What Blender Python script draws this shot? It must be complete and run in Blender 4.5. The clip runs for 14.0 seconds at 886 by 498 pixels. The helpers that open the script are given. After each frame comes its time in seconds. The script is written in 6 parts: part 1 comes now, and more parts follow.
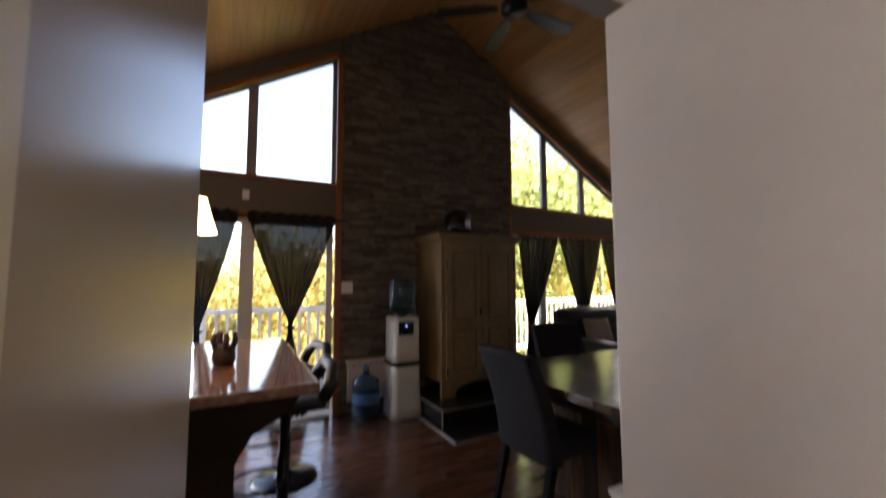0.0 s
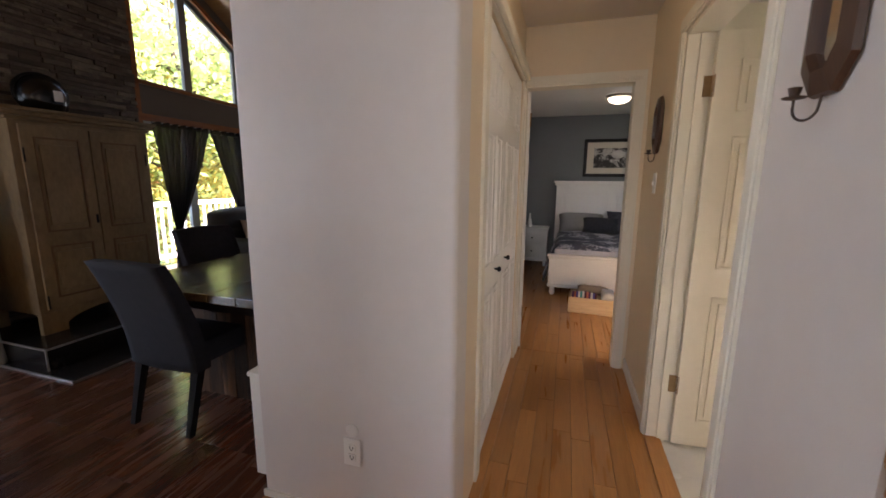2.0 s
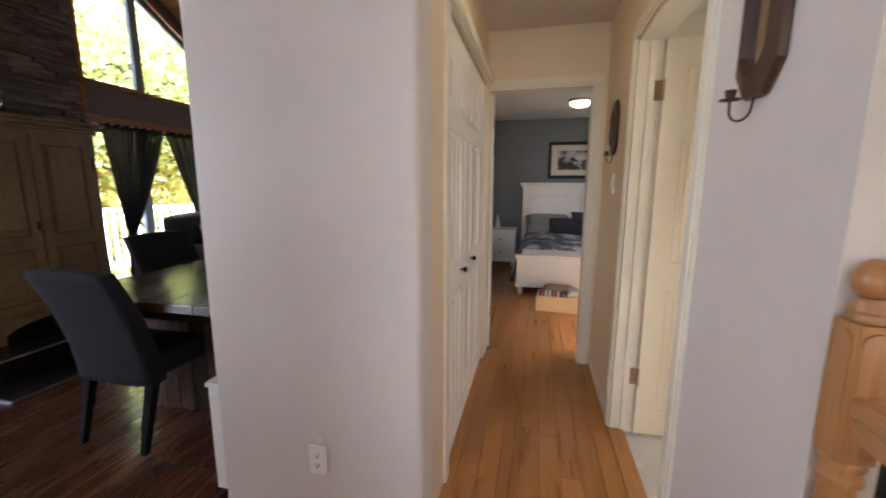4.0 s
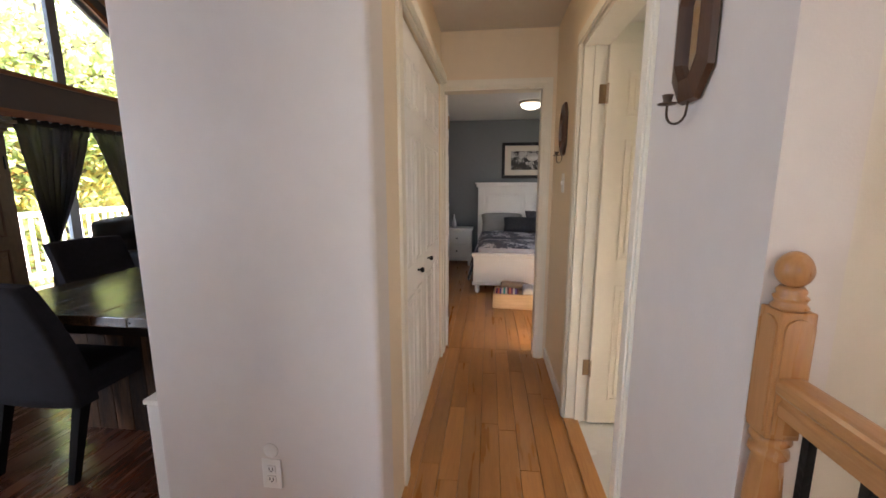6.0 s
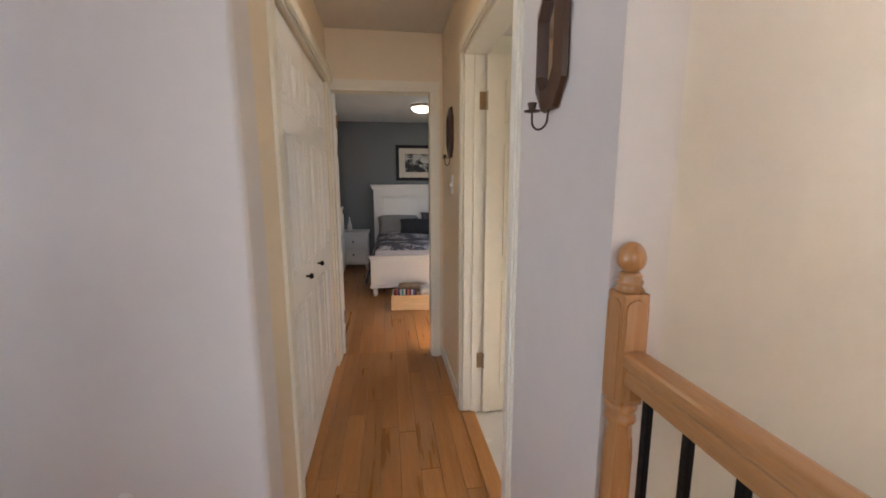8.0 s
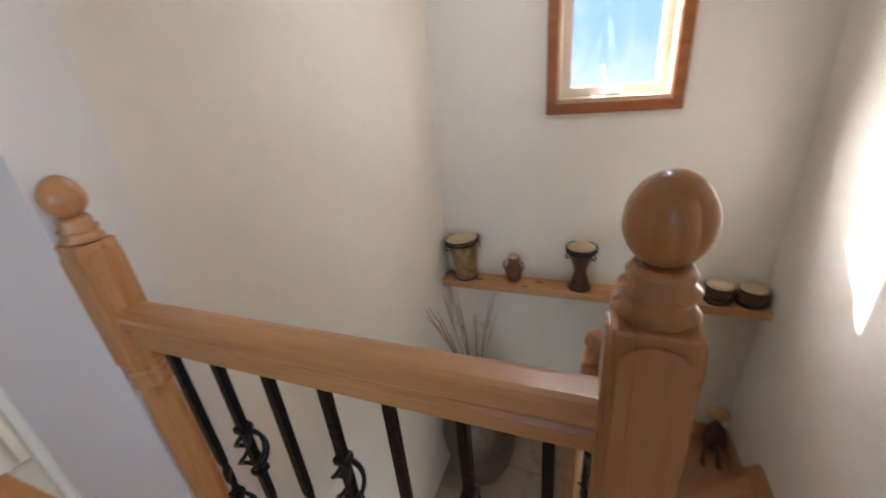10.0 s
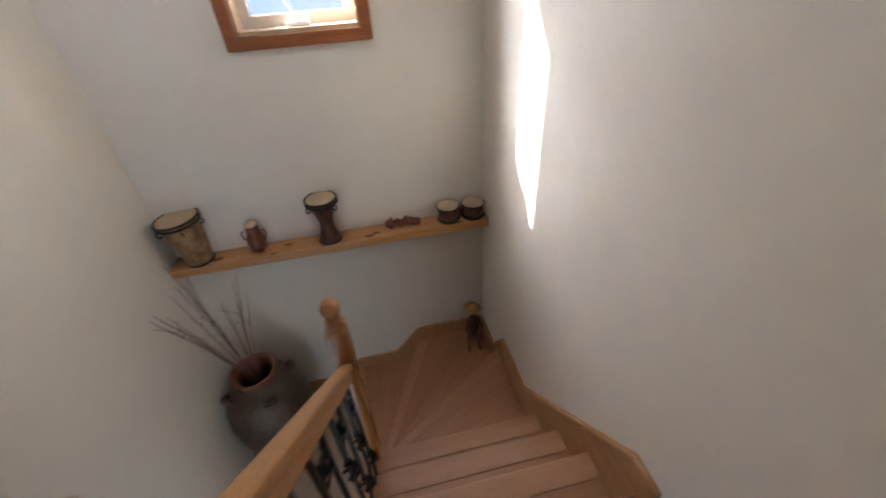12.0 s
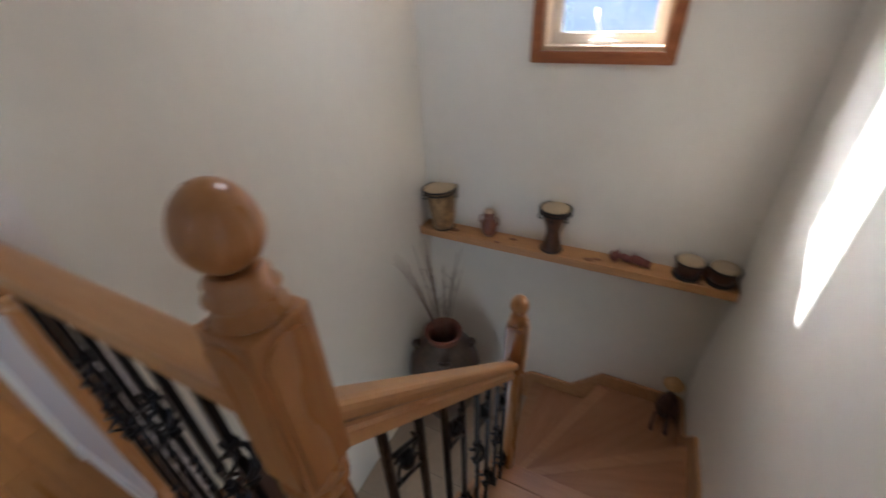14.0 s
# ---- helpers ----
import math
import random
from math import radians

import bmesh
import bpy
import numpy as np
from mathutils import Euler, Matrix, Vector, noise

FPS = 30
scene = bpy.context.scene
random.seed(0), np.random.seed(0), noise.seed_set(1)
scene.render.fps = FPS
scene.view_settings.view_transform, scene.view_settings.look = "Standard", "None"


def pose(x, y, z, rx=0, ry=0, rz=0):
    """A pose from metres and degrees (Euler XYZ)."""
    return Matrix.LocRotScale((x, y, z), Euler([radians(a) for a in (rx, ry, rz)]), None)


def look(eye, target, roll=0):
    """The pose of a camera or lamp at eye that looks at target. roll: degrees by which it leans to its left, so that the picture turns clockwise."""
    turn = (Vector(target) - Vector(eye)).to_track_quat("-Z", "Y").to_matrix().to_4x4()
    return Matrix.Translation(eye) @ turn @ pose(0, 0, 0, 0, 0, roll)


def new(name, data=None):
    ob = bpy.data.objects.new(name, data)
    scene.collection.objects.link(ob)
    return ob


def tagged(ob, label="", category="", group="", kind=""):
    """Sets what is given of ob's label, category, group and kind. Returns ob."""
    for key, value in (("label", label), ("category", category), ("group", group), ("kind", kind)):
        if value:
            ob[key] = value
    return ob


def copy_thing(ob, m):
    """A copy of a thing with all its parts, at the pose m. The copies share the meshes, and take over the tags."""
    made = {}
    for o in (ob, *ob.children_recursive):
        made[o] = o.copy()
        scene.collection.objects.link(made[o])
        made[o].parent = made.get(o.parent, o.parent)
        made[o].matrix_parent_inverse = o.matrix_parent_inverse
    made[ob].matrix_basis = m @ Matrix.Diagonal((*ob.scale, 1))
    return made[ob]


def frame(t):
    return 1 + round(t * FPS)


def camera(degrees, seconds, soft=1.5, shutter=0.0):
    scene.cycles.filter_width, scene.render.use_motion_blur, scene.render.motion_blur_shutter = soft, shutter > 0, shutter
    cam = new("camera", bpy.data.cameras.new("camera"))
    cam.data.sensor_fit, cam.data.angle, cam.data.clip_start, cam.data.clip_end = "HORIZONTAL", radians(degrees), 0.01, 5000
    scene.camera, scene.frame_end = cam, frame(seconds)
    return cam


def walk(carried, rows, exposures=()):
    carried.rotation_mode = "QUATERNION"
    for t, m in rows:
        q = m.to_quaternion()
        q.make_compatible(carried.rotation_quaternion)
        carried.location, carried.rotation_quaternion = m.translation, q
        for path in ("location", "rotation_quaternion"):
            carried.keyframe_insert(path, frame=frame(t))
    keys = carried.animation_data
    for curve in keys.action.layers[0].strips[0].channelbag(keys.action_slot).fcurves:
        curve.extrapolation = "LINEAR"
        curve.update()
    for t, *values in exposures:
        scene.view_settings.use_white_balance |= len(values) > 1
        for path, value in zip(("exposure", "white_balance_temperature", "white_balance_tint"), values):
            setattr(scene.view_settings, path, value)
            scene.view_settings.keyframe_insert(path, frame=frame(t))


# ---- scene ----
cam = camera(96.9, 14.0, soft=1.6, shutter=0.5)
# seconds, eye, target, roll
PATH = [
    (0, (0.225, -0.423, 1.344), (-1.538, 0.508, 1.502), -0.2),
    (0.5, (0.243, -0.406, 1.348), (-1.492, 0.54, 1.038), 0.0),
    (0.8, (0.264, -0.403, 1.344), (-1.302, 0.798, 1.018), -0.6),
    (1, (0.291, -0.376, 1.345), (-1.033, 1.081, 0.994), 0.9),
    (1.5, (0.34, -0.355, 1.346), (-0.441, 1.453, 0.998), 0.6),
    (2, (0.368, -0.355, 1.347), (-0.214, 1.527, 1.002), 0.5),
    (2.5, (0.394, -0.34, 1.338), (-0.162, 1.549, 0.991), -0.4),
    (3, (0.395, -0.34, 1.334), (-0.152, 1.553, 0.992), 0.2),
    (3.5, (0.394, -0.342, 1.332), (-0.156, 1.551, 0.992), 0.1),
    (4, (0.394, -0.35, 1.338), (-0.047, 1.573, 1.009), 0.1),
    (4.2, (0.387, -0.357, 1.342), (0.037, 1.585, 1.017), 0.3),
    (6.5, (0.397, -0.338, 1.337), (0.171, 1.622, 1.009), -0.1),
    (7, (0.397, -0.344, 1.339), (0.178, 1.619, 1.021), -0.2),
    (7.5, (0.415, -0.334, 1.334), (0.481, 1.639, 1.016), 0.1),
    (8, (0.435, -0.327, 1.333), (0.712, 1.628, 1.015), -0.1),
    (8.5, (0.456, -0.343, 1.333), (0.844, 1.582, 0.953), -0.9),
    (9, (0.522, -0.345, 1.316), (1.515, 1.279, 0.701), -1.1),
    (9.2, (0.545, -0.357, 1.31), (1.799, 1.067, 0.677), -1.1),
    (11.3, (0.628, -0.308, 1.341), (2.244, -0.336, 0.163), -4.6),
    (11.5, (0.673, -0.386, 1.352), (2.28, -0.493, 0.167), -4.3),
    (11.6, (0.697, -0.436, 1.359), (2.298, -0.575, 0.168), -4.5),
    (12, (0.781, -0.596, 1.332), (2.357, -0.881, 0.135), -3.8),
    (12.5, (0.838, -0.711, 1.293), (2.397, -1.097, 0.1), -3.5),
    (13, (0.837, -0.723, 1.297), (2.449, -0.868, 0.123), -3.9),
    (13.5, (0.793, -0.689, 1.318), (2.401, -0.441, 0.154), -3.2),
    (14, (0.734, -0.64, 1.33), (2.223, 0.146, 0.251), -2.9),
]
EXPOSURES = [(0.0, 2.75, 7200, 21), (0.5, 2.36, 7250, 21), (1.0, 2.2, 7100, 20), (1.6, 2.74, 6650, 20), (2.2, 3.25, 6680, 20), (3.0, 3.42, 6650, 20), (4.2, 3.5, 6480, 19), (7.0, 3.5, 6600, 19), (9.0, 3.36, 6050, 15), (11.3, 3.4, 5700, 13), (12.5, 2.93, 5700, 14), (14.0, 2.95, 5500, 13)]
walk(cam, [(t, look(eye, target, roll)) for t, eye, target, roll in PATH], EXPOSURES)

# ---- light: clear autumn day, sun from the east side ----
SUN_TO = Vector((-0.82, -1.0, -0.87)).normalized()
world = bpy.data.worlds.new("sky")
scene.world = world
world.use_nodes = True
wn = world.node_tree
sky = wn.nodes.new("ShaderNodeTexSky")
sky.sky_type, sky.sun_disc = "NISHITA", False
sky.sun_elevation = math.asin(-SUN_TO.z)
sky.sun_rotation = math.atan2(-SUN_TO.x, -SUN_TO.y)
wn.links.new(sky.outputs[0], wn.nodes["Background"].inputs[0])
wn.nodes["Background"].inputs[1].default_value = 0.15
sun_data = bpy.data.lights.new("sun", "SUN")
sun_data.energy, sun_data.angle, sun_data.color = 5.0, radians(0.53), (1.0, 0.96, 0.90)
sun = new("sun", sun_data)
sun.matrix_basis = look((0, 0, 0), SUN_TO)


def window_or_fill_light(place, way, w, h, watts, color=(0.85, 0.93, 1.0)):
    """Sky light that enters by an opening; some openings are unseen and added."""
    data = bpy.data.lights.new("window_or_fill_light", "AREA")
    data.shape, data.size, data.size_y, data.energy, data.color = "RECTANGLE", w, h, watts, color
    ob = new("window_or_fill_light", data)
    ob.matrix_basis = look(place, Vector(place) + Vector(way))
    return ob

# ---- materials ----
def mat(name, color, rough=0.6, metal=0.0, var=0.12, scale=6.0, bump=0.1, bscale=60.0, coat=0.0, stretch=(1, 1, 1), spec=0.5, island=0.0, obj=0.0, color2=None, rvar=0.08):
    """A procedural surface: two scales of tone variation, fine relief, slightly uneven gloss."""
    m = bpy.data.materials.new(name)
    m.use_nodes = True
    nt = m.node_tree
    b = nt.nodes["Principled BSDF"]
    N, L = nt.nodes.new, nt.links.new
    co = N("ShaderNodeTexCoord")
    mp = N("ShaderNodeMapping")
    mp.inputs["Scale"].default_value = stretch
    L(co.outputs["Object"], mp.inputs[0])
    src = mp.outputs[0]
    if island or obj:
        add = N("ShaderNodeVectorMath")
        L(mp.outputs[0], add.inputs[0])
        if obj:
            info = N("ShaderNodeObjectInfo")
            rnd = info.outputs["Random"]
        else:
            geo = N("ShaderNodeNewGeometry")
            rnd = geo.outputs["Random Per Island"]
        mul = N("ShaderNodeMath")
        mul.operation = "MULTIPLY"
        mul.inputs[1].default_value = 37.0
        L(rnd, mul.inputs[0])
        L(mul.outputs[0], add.inputs[1])
        src = add.outputs[0]
    n1, n2 = N("ShaderNodeTexNoise"), N("ShaderNodeTexNoise")
    n1.inputs["Scale"].default_value, n2.inputs["Scale"].default_value = scale, scale * 7
    n1.inputs["Detail"].default_value, n2.inputs["Detail"].default_value = 3, 4
    for n in (n1, n2):
        L(src, n.inputs["Vector"])
    mix = N("ShaderNodeMix")
    mix.data_type = "FLOAT"
    mix.inputs[0].default_value = 0.4
    L(n1.outputs[0], mix.inputs[2])
    L(n2.outputs[0], mix.inputs[3])
    ramp = N("ShaderNodeValToRGB")
    c2 = color2 or tuple(min(1, c * (1 + var)) for c in color)
    c1 = color if color2 else tuple(c * (1 - var) for c in color)
    ramp.color_ramp.elements[0].color, ramp.color_ramp.elements[1].color = (*c1, 1), (*c2, 1)
    ramp.color_ramp.elements[0].position, ramp.color_ramp.elements[1].position = 0.32, 0.68
    L(mix.outputs[0], ramp.inputs[0])
    col = ramp.outputs[0]
    if island or obj:
        hsv = N("ShaderNodeHueSaturation")
        rr = N("ShaderNodeMapRange")
        amt = max(island, obj)
        rr.inputs[3].default_value, rr.inputs[4].default_value = 1 - amt, 1 + amt
        L(rnd, rr.inputs[0])
        L(rr.outputs[0], hsv.inputs["Value"])
        L(col, hsv.inputs["Color"])
        col = hsv.outputs[0]
    L(col, b.inputs["Base Color"])
    rg = N("ShaderNodeMapRange")
    rg.inputs[3].default_value, rg.inputs[4].default_value = max(0.02, rough - rvar), min(1, rough + rvar)
    L(n1.outputs[0], rg.inputs[0])
    L(rg.outputs[0], b.inputs["Roughness"])
    b.inputs["Metallic"].default_value = metal
    b.inputs["Specular IOR Level"].default_value = spec
    b.inputs["Coat Weight"].default_value = coat
    b.inputs["Coat Roughness"].default_value = 0.12
    if bump:
        nb = N("ShaderNodeTexNoise")
        nb.inputs["Scale"].default_value, nb.inputs["Detail"].default_value = bscale, 3
        L(src, nb.inputs["Vector"])
        bp = N("ShaderNodeBump")
        bp.inputs["Strength"].default_value, bp.inputs["Distance"].default_value = bump, 0.01
        L(nb.outputs[0], bp.inputs["Height"])
        L(bp.outputs[0], b.inputs["Normal"])
    return m


def wood(name, dark, light, rough=0.4, scale=3.0, along="x", island=0.0, obj=0.0, coat=0.0, bump=0.05):
    st = {"x": (0.6, 9, 9), "y": (9, 0.6, 9), "z": (9, 9, 0.6)}[along]
    return mat(name, dark, rough, 0, 0, scale, bump, 8, coat, st, island=island, obj=obj, color2=light)


def glow(name, color, strength):
    m = bpy.data.materials.new(name)
    m.use_nodes = True
    b = m.node_tree.nodes["Principled BSDF"]
    b.inputs["Base Color"].default_value = (*color, 1)
    b.inputs["Emission Color"].default_value = (*color, 1)
    b.inputs["Emission Strength"].default_value = strength
    return m


def clear_glass(name, color=(1, 1, 1), rough=0.0):
    m = bpy.data.materials.new(name)
    m.use_nodes = True
    b = m.node_tree.nodes["Principled BSDF"]
    b.inputs["Base Color"].default_value = (*color, 1)
    b.inputs["Roughness"].default_value = rough
    b.inputs["Transmission Weight"].default_value = 1.0
    b.inputs["IOR"].default_value = 1.45
    return m


M = dict(
    wall=mat("wall_paint", (0.66, 0.605, 0.56), 0.5, var=0.03, scale=2.0, bump=0.06, bscale=180),
    # same cream paint as wall; warm bounce light is put into this tone
    hallwall_warm=mat("warm_lit_cream_paint", (0.73, 0.60, 0.425), 0.5, var=0.03, scale=2.0, bump=0.06, bscale=180),
    stairwall=mat("stair_wall_paint", (0.68, 0.622, 0.53), 0.5, var=0.03, scale=2.0, bump=0.06, bscale=180),
    white=mat("white_trim", (0.78, 0.76, 0.71), 0.4, var=0.03, scale=5, bump=0.03),
    cream=mat("cream_trim", (0.74, 0.69, 0.57), 0.4, var=0.03, scale=5, bump=0.03),
    ceil=mat("ceiling_paint", (0.66, 0.60, 0.52), 0.8, var=0.03, scale=3, bump=0.25, bscale=90),
    grey=mat("grey_paint", (0.16, 0.18, 0.195), 0.6, var=0.04, scale=3, bump=0.06, bscale=180),
    bceil=mat("bedroom_ceiling_paint", (0.7, 0.72, 0.72), 0.8, var=0.03, scale=3, bump=0.1, bscale=90),
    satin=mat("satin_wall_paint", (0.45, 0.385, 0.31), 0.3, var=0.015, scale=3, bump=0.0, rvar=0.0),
    stone=mat("ledge_stone", (0.07, 0.058, 0.048), 0.75, var=0.3, scale=14, bump=0.5, bscale=50, island=0.5, color2=(0.18, 0.145, 0.115)),
    stone_piece=mat("ledge_stone_single", (0.07, 0.058, 0.048), 0.75, var=0.3, scale=14, bump=0.5, bscale=50, obj=0.5, color2=(0.18, 0.145, 0.115)),
    oakfloor=wood("honey_oak_floor", (0.33, 0.135, 0.034), (0.48, 0.22, 0.062), 0.3, 2.5, "y", obj=0.13, coat=0.0),
    darkfloor=wood("dark_laminate", (0.03, 0.011, 0.007), (0.15, 0.055, 0.028), 0.27, 2.4, "y", obj=0.3, coat=0.5),
    gap=mat("floor_joint", (0.06, 0.025, 0.01), 0.8, var=0.1),
    oak=wood("oiled_oak", (0.37, 0.172, 0.060), (0.49, 0.255, 0.10), 0.34, 3, "y", coat=0.25),
    oakx=wood("oiled_oak_treads", (0.26, 0.112, 0.048), (0.35, 0.165, 0.078), 0.34, 3, "y", obj=0.18),
    nose=wood("pale_oak_nosing", (0.315, 0.15, 0.067), (0.39, 0.20, 0.096), 0.34, 3, "y", obj=0.12),
    legblack=mat("black_lacquer", (0.006, 0.005, 0.005), 0.7, var=0.2, scale=9, bump=0.05, spec=0.1),
    oakz=wood("turned_oak", (0.33, 0.138, 0.043), (0.46, 0.225, 0.082), 0.28, 3, "z", coat=0.2),
    pine=wood("knotty_pine", (0.36, 0.165, 0.055), (0.52, 0.275, 0.105), 0.5, 4, "y"),
    jamb=wood("pale_pine_jamb", (0.40, 0.28, 0.17), (0.50, 0.37, 0.23), 0.5, 4, "y"),
    redpine=wood("stained_pine", (0.20, 0.062, 0.016), (0.34, 0.118, 0.036), 0.42, 4, "y", coat=0.1),
    roofwood=wood("plank_ceiling", (0.22, 0.10, 0.035), (0.36, 0.19, 0.07), 0.35, 3, "x", island=0.15),
    iron=mat("black_iron", (0.012, 0.012, 0.013), 0.38, 0.7, var=0.2, scale=30, bump=0.15),
    brown=mat("taupe_wall_paint", (0.12, 0.095, 0.075), 0.6, var=0.05, scale=3),
    dark=mat("dark_wood", (0.016, 0.010, 0.007), 0.45, var=0.4, scale=9, bump=0.05, spec=0.2),
    tile=mat("floor_tile", (0.30, 0.22, 0.15), 0.3, var=0.12, scale=5, obj=0.08),
    whitetile=mat("bath_tile", (0.62, 0.6, 0.54), 0.25, var=0.04, scale=4, obj=0.04),
    grout=mat("grout", (0.2, 0.16, 0.12), 0.9),
    deck=wood("deck_boards", (0.16, 0.12, 0.09), (0.28, 0.22, 0.17), 0.8, 3, "y", obj=0.1),
    railwhite=mat("white_railing", (0.8, 0.8, 0.8), 0.5, var=0.03),
    glass=clear_glass("window_glass"),
)

# ---- mesh helpers ----
def box(bm, x0, x1, y0, y1, z0, z1, bevel=0.0):
    vs = [bm.verts.new((x, y, z)) for x in (x0, x1) for y in (y0, y1) for z in (z0, z1)]
    fs = [bm.faces.new([vs[i] for i in q]) for q in ((0, 1, 3, 2), (4, 6, 7, 5), (0, 4, 5, 1), (2, 3, 7, 6), (0, 2, 6, 4), (1, 5, 7, 3))]
    if bevel:
        es = list({e for f in fs for e in f.edges})
        bmesh.ops.bevel(bm, geom=es, offset=bevel, segments=2, affect="EDGES", profile=0.6)
    return bm


def lathe(bm, profile, seg=24, at=(0, 0, 0), cap=True):
    """profile: (radius, height) from the bottom up."""
    rings = []
    for r, z in profile:
        rings.append([bm.verts.new((at[0] + r * math.cos(a * math.tau / seg), at[1] + r * math.sin(a * math.tau / seg), at[2] + z)) for a in range(seg)])
    for p, q in zip(rings, rings[1:]):
        for i in range(seg):
            f = bm.faces.new((p[i], p[(i + 1) % seg], q[(i + 1) % seg], q[i]))
            f.smooth = True
    if cap:
        bm.faces.new(list(reversed(rings[0])))
        bm.faces.new(rings[-1])
    return bm


def prism(bm, pts, z0, z1):
    lo = [bm.verts.new((x, y, z0)) for x, y in pts]
    hi = [bm.verts.new((x, y, z1)) for x, y in pts]
    bm.faces.new(list(reversed(lo)))
    bm.faces.new(hi)
    n = len(pts)
    for i in range(n):
        bm.faces.new((lo[i], lo[(i + 1) % n], hi[(i + 1) % n], hi[i]))
    return bm


def slab(bm, pts, vec):
    """A flat polygon in space, given thickness vec."""
    a = [bm.verts.new(p) for p in pts]
    b = [bm.verts.new(Vector(p) + Vector(vec)) for p in pts]
    bm.faces.new(list(reversed(a)))
    bm.faces.new(b)
    n = len(pts)
    for i in range(n):
        bm.faces.new((a[i], a[(i + 1) % n], b[(i + 1) % n], b[i]))
    return bm


def tube(bm, pts, r, seg=8, r2=None):
    pts = [Vector(p) for p in pts]
    rings, n = [], len(pts)
    for i, p in enumerate(pts):
        d = (pts[min(i + 1, n - 1)] - pts[max(i - 1, 0)]).normalized()
        u = d.orthogonal().normalized() if not rings else (lastu - d * lastu.dot(d)).normalized()
        lastu = u
        v = d.cross(u)
        rad = r if r2 is None else r + (r2 - r) * i / (n - 1)
        rings.append([bm.verts.new(p + rad * (u * math.cos(a * math.tau / seg) + v * math.sin(a * math.tau / seg))) for a in range(seg)])
    for p, q in zip(rings, rings[1:]):
        for i in range(seg):
            f = bm.faces.new((p[i], p[(i + 1) % seg], q[(i + 1) % seg], q[i]))
            f.smooth = True
    bm.faces.new(list(reversed(rings[0])))
    bm.faces.new(rings[-1])
    return bm


def part(name, bm, material, parent=None, label=""):
    bmesh.ops.recalc_face_normals(bm, faces=bm.faces)
    me = bpy.data.meshes.new(name)
    bm.to_mesh(me)
    bm.free()
    me.materials.append(material)
    ob = new(name, me)
    if parent:
        ob.parent = parent
    if label:
        ob["label"] = label
    return ob


def bx(*a):
    return box(bmesh.new(), *a)


def boxes(*rows):
    bm = bmesh.new()
    for r in rows:
        box(bm, *r)
    return bm


def thing(name, label, category, at=(0, 0, 0), rz=0, group="", kind=""):
    ob = new(name)
    ob.matrix_basis = pose(*at, 0, 0, rz)
    return tagged(ob, label, category, group, kind)


def structure(name, bm, material, label, category="wall"):
    return tagged(part(name, bm, material), label, category, kind="structure")


# ---- the plan ----
XR, XL = 0.85, 0.043           # hall, right and left faces
YB, YE = 0.85, 2.60          # block's end face, bedroom door wall
XBLK = -0.80                   # great-room side of the block
XS, YC, YN = 2.825, 0.56, -1.235 # stairwell: window wall, far wall, near wall
XG = -3.93                     # gable wall
WEND = 0.35                   # hall wall's end beside the railing
HC = 2.385                     # flat ceiling
ZL = -1.415                    # tiled landing
RIDGE_Y, RIDGE_Z, SLOPE = 1.67, 4.66, 0.585
CL0, CLM, CL1 = 1.26, 1.79, 2.52   # closet opening and meeting line
BA0, BA1 = 0.95, 1.805             # bathroom door opening
XB, YBK = 2.35, 6.42               # bedroom window wall and back wall
WY0, WY1, WZ0, WZ1 = -0.66, -0.122, 1.095, 2.02   # stair window opening


def roof_z(y):
    return RIDGE_Z - SLOPE * abs(y - RIDGE_Y)


W = M["wall"]


def rounded_block():
    bm = bmesh.new()
    r = 0.018
    arc = [(XL - r + r * math.sin(a * math.pi / 8), YB + r - r * math.cos(a * math.pi / 8)) for a in range(5)]
    arc2 = [(XBLK + r - r * math.cos(a * math.pi / 8), YB + r - r * math.sin(a * math.pi / 8)) for a in range(5)]
    prism(bm, [(XBLK, 1.0)] + arc2 + arc + [(XL, 1.0)], 0, HC)
    box(bm, XBLK, XBLK + 0.1, 1.0, 5.5, 0, HC)
    return bm


structure("wall_block_end", rounded_block(), W, "off-white painted end wall of the closet block")
structure("wall_great_upper", slab(bmesh.new(), [(XBLK, y, z) for y, z in ((-2.1, HC), (5.44, HC), (RIDGE_Y, RIDGE_Z))], (0.1, 0, 0)), M["brown"], "taupe upper wall over the hall opening")
structure("wall_hall_left", boxes((XL - 0.1, XL, 1.0, CL0, 0, HC), (XL - 0.1, XL, CL1, YE, 0, HC), (XL - 0.1, XL, CL0, CL1, 2.02, HC)), M["hallwall_warm"], "cream painted hall wall around the closet")
structure("wall_closet_back", boxes((XL - 0.75, XL - 0.65, 1.0, YE + .1, 0, HC)), W, "painted back of the closet")
structure("wall_hall_end", bx(XR, XR + .12, WEND, BA0, 0, HC), W, "off-white painted wall end beside the railing")
structure("wall_hall_right", boxes((XR, XR + .12, BA1, YE, 0, HC), (XR, XR + .12, BA0, BA1, 2.02, HC)), M["hallwall_warm"], "cream painted hall wall beside the bathroom door")
structure("wall_bedroom_door", boxes((XL - .65, .05, YE, YE + .12, 0, HC), (.77, 1.9, YE, YE + .12, 0, HC), (.05, .77, YE, YE + .12, 2.005, HC)), M["hallwall_warm"], "cream painted wall with the bedroom doorway")
structure("ceiling_hall", boxes((XBLK + .1, XS + .15, YN - .15, YE + .12, HC, HC + .15)), M["ceil"], "flat cream painted hall ceiling", "ceiling")
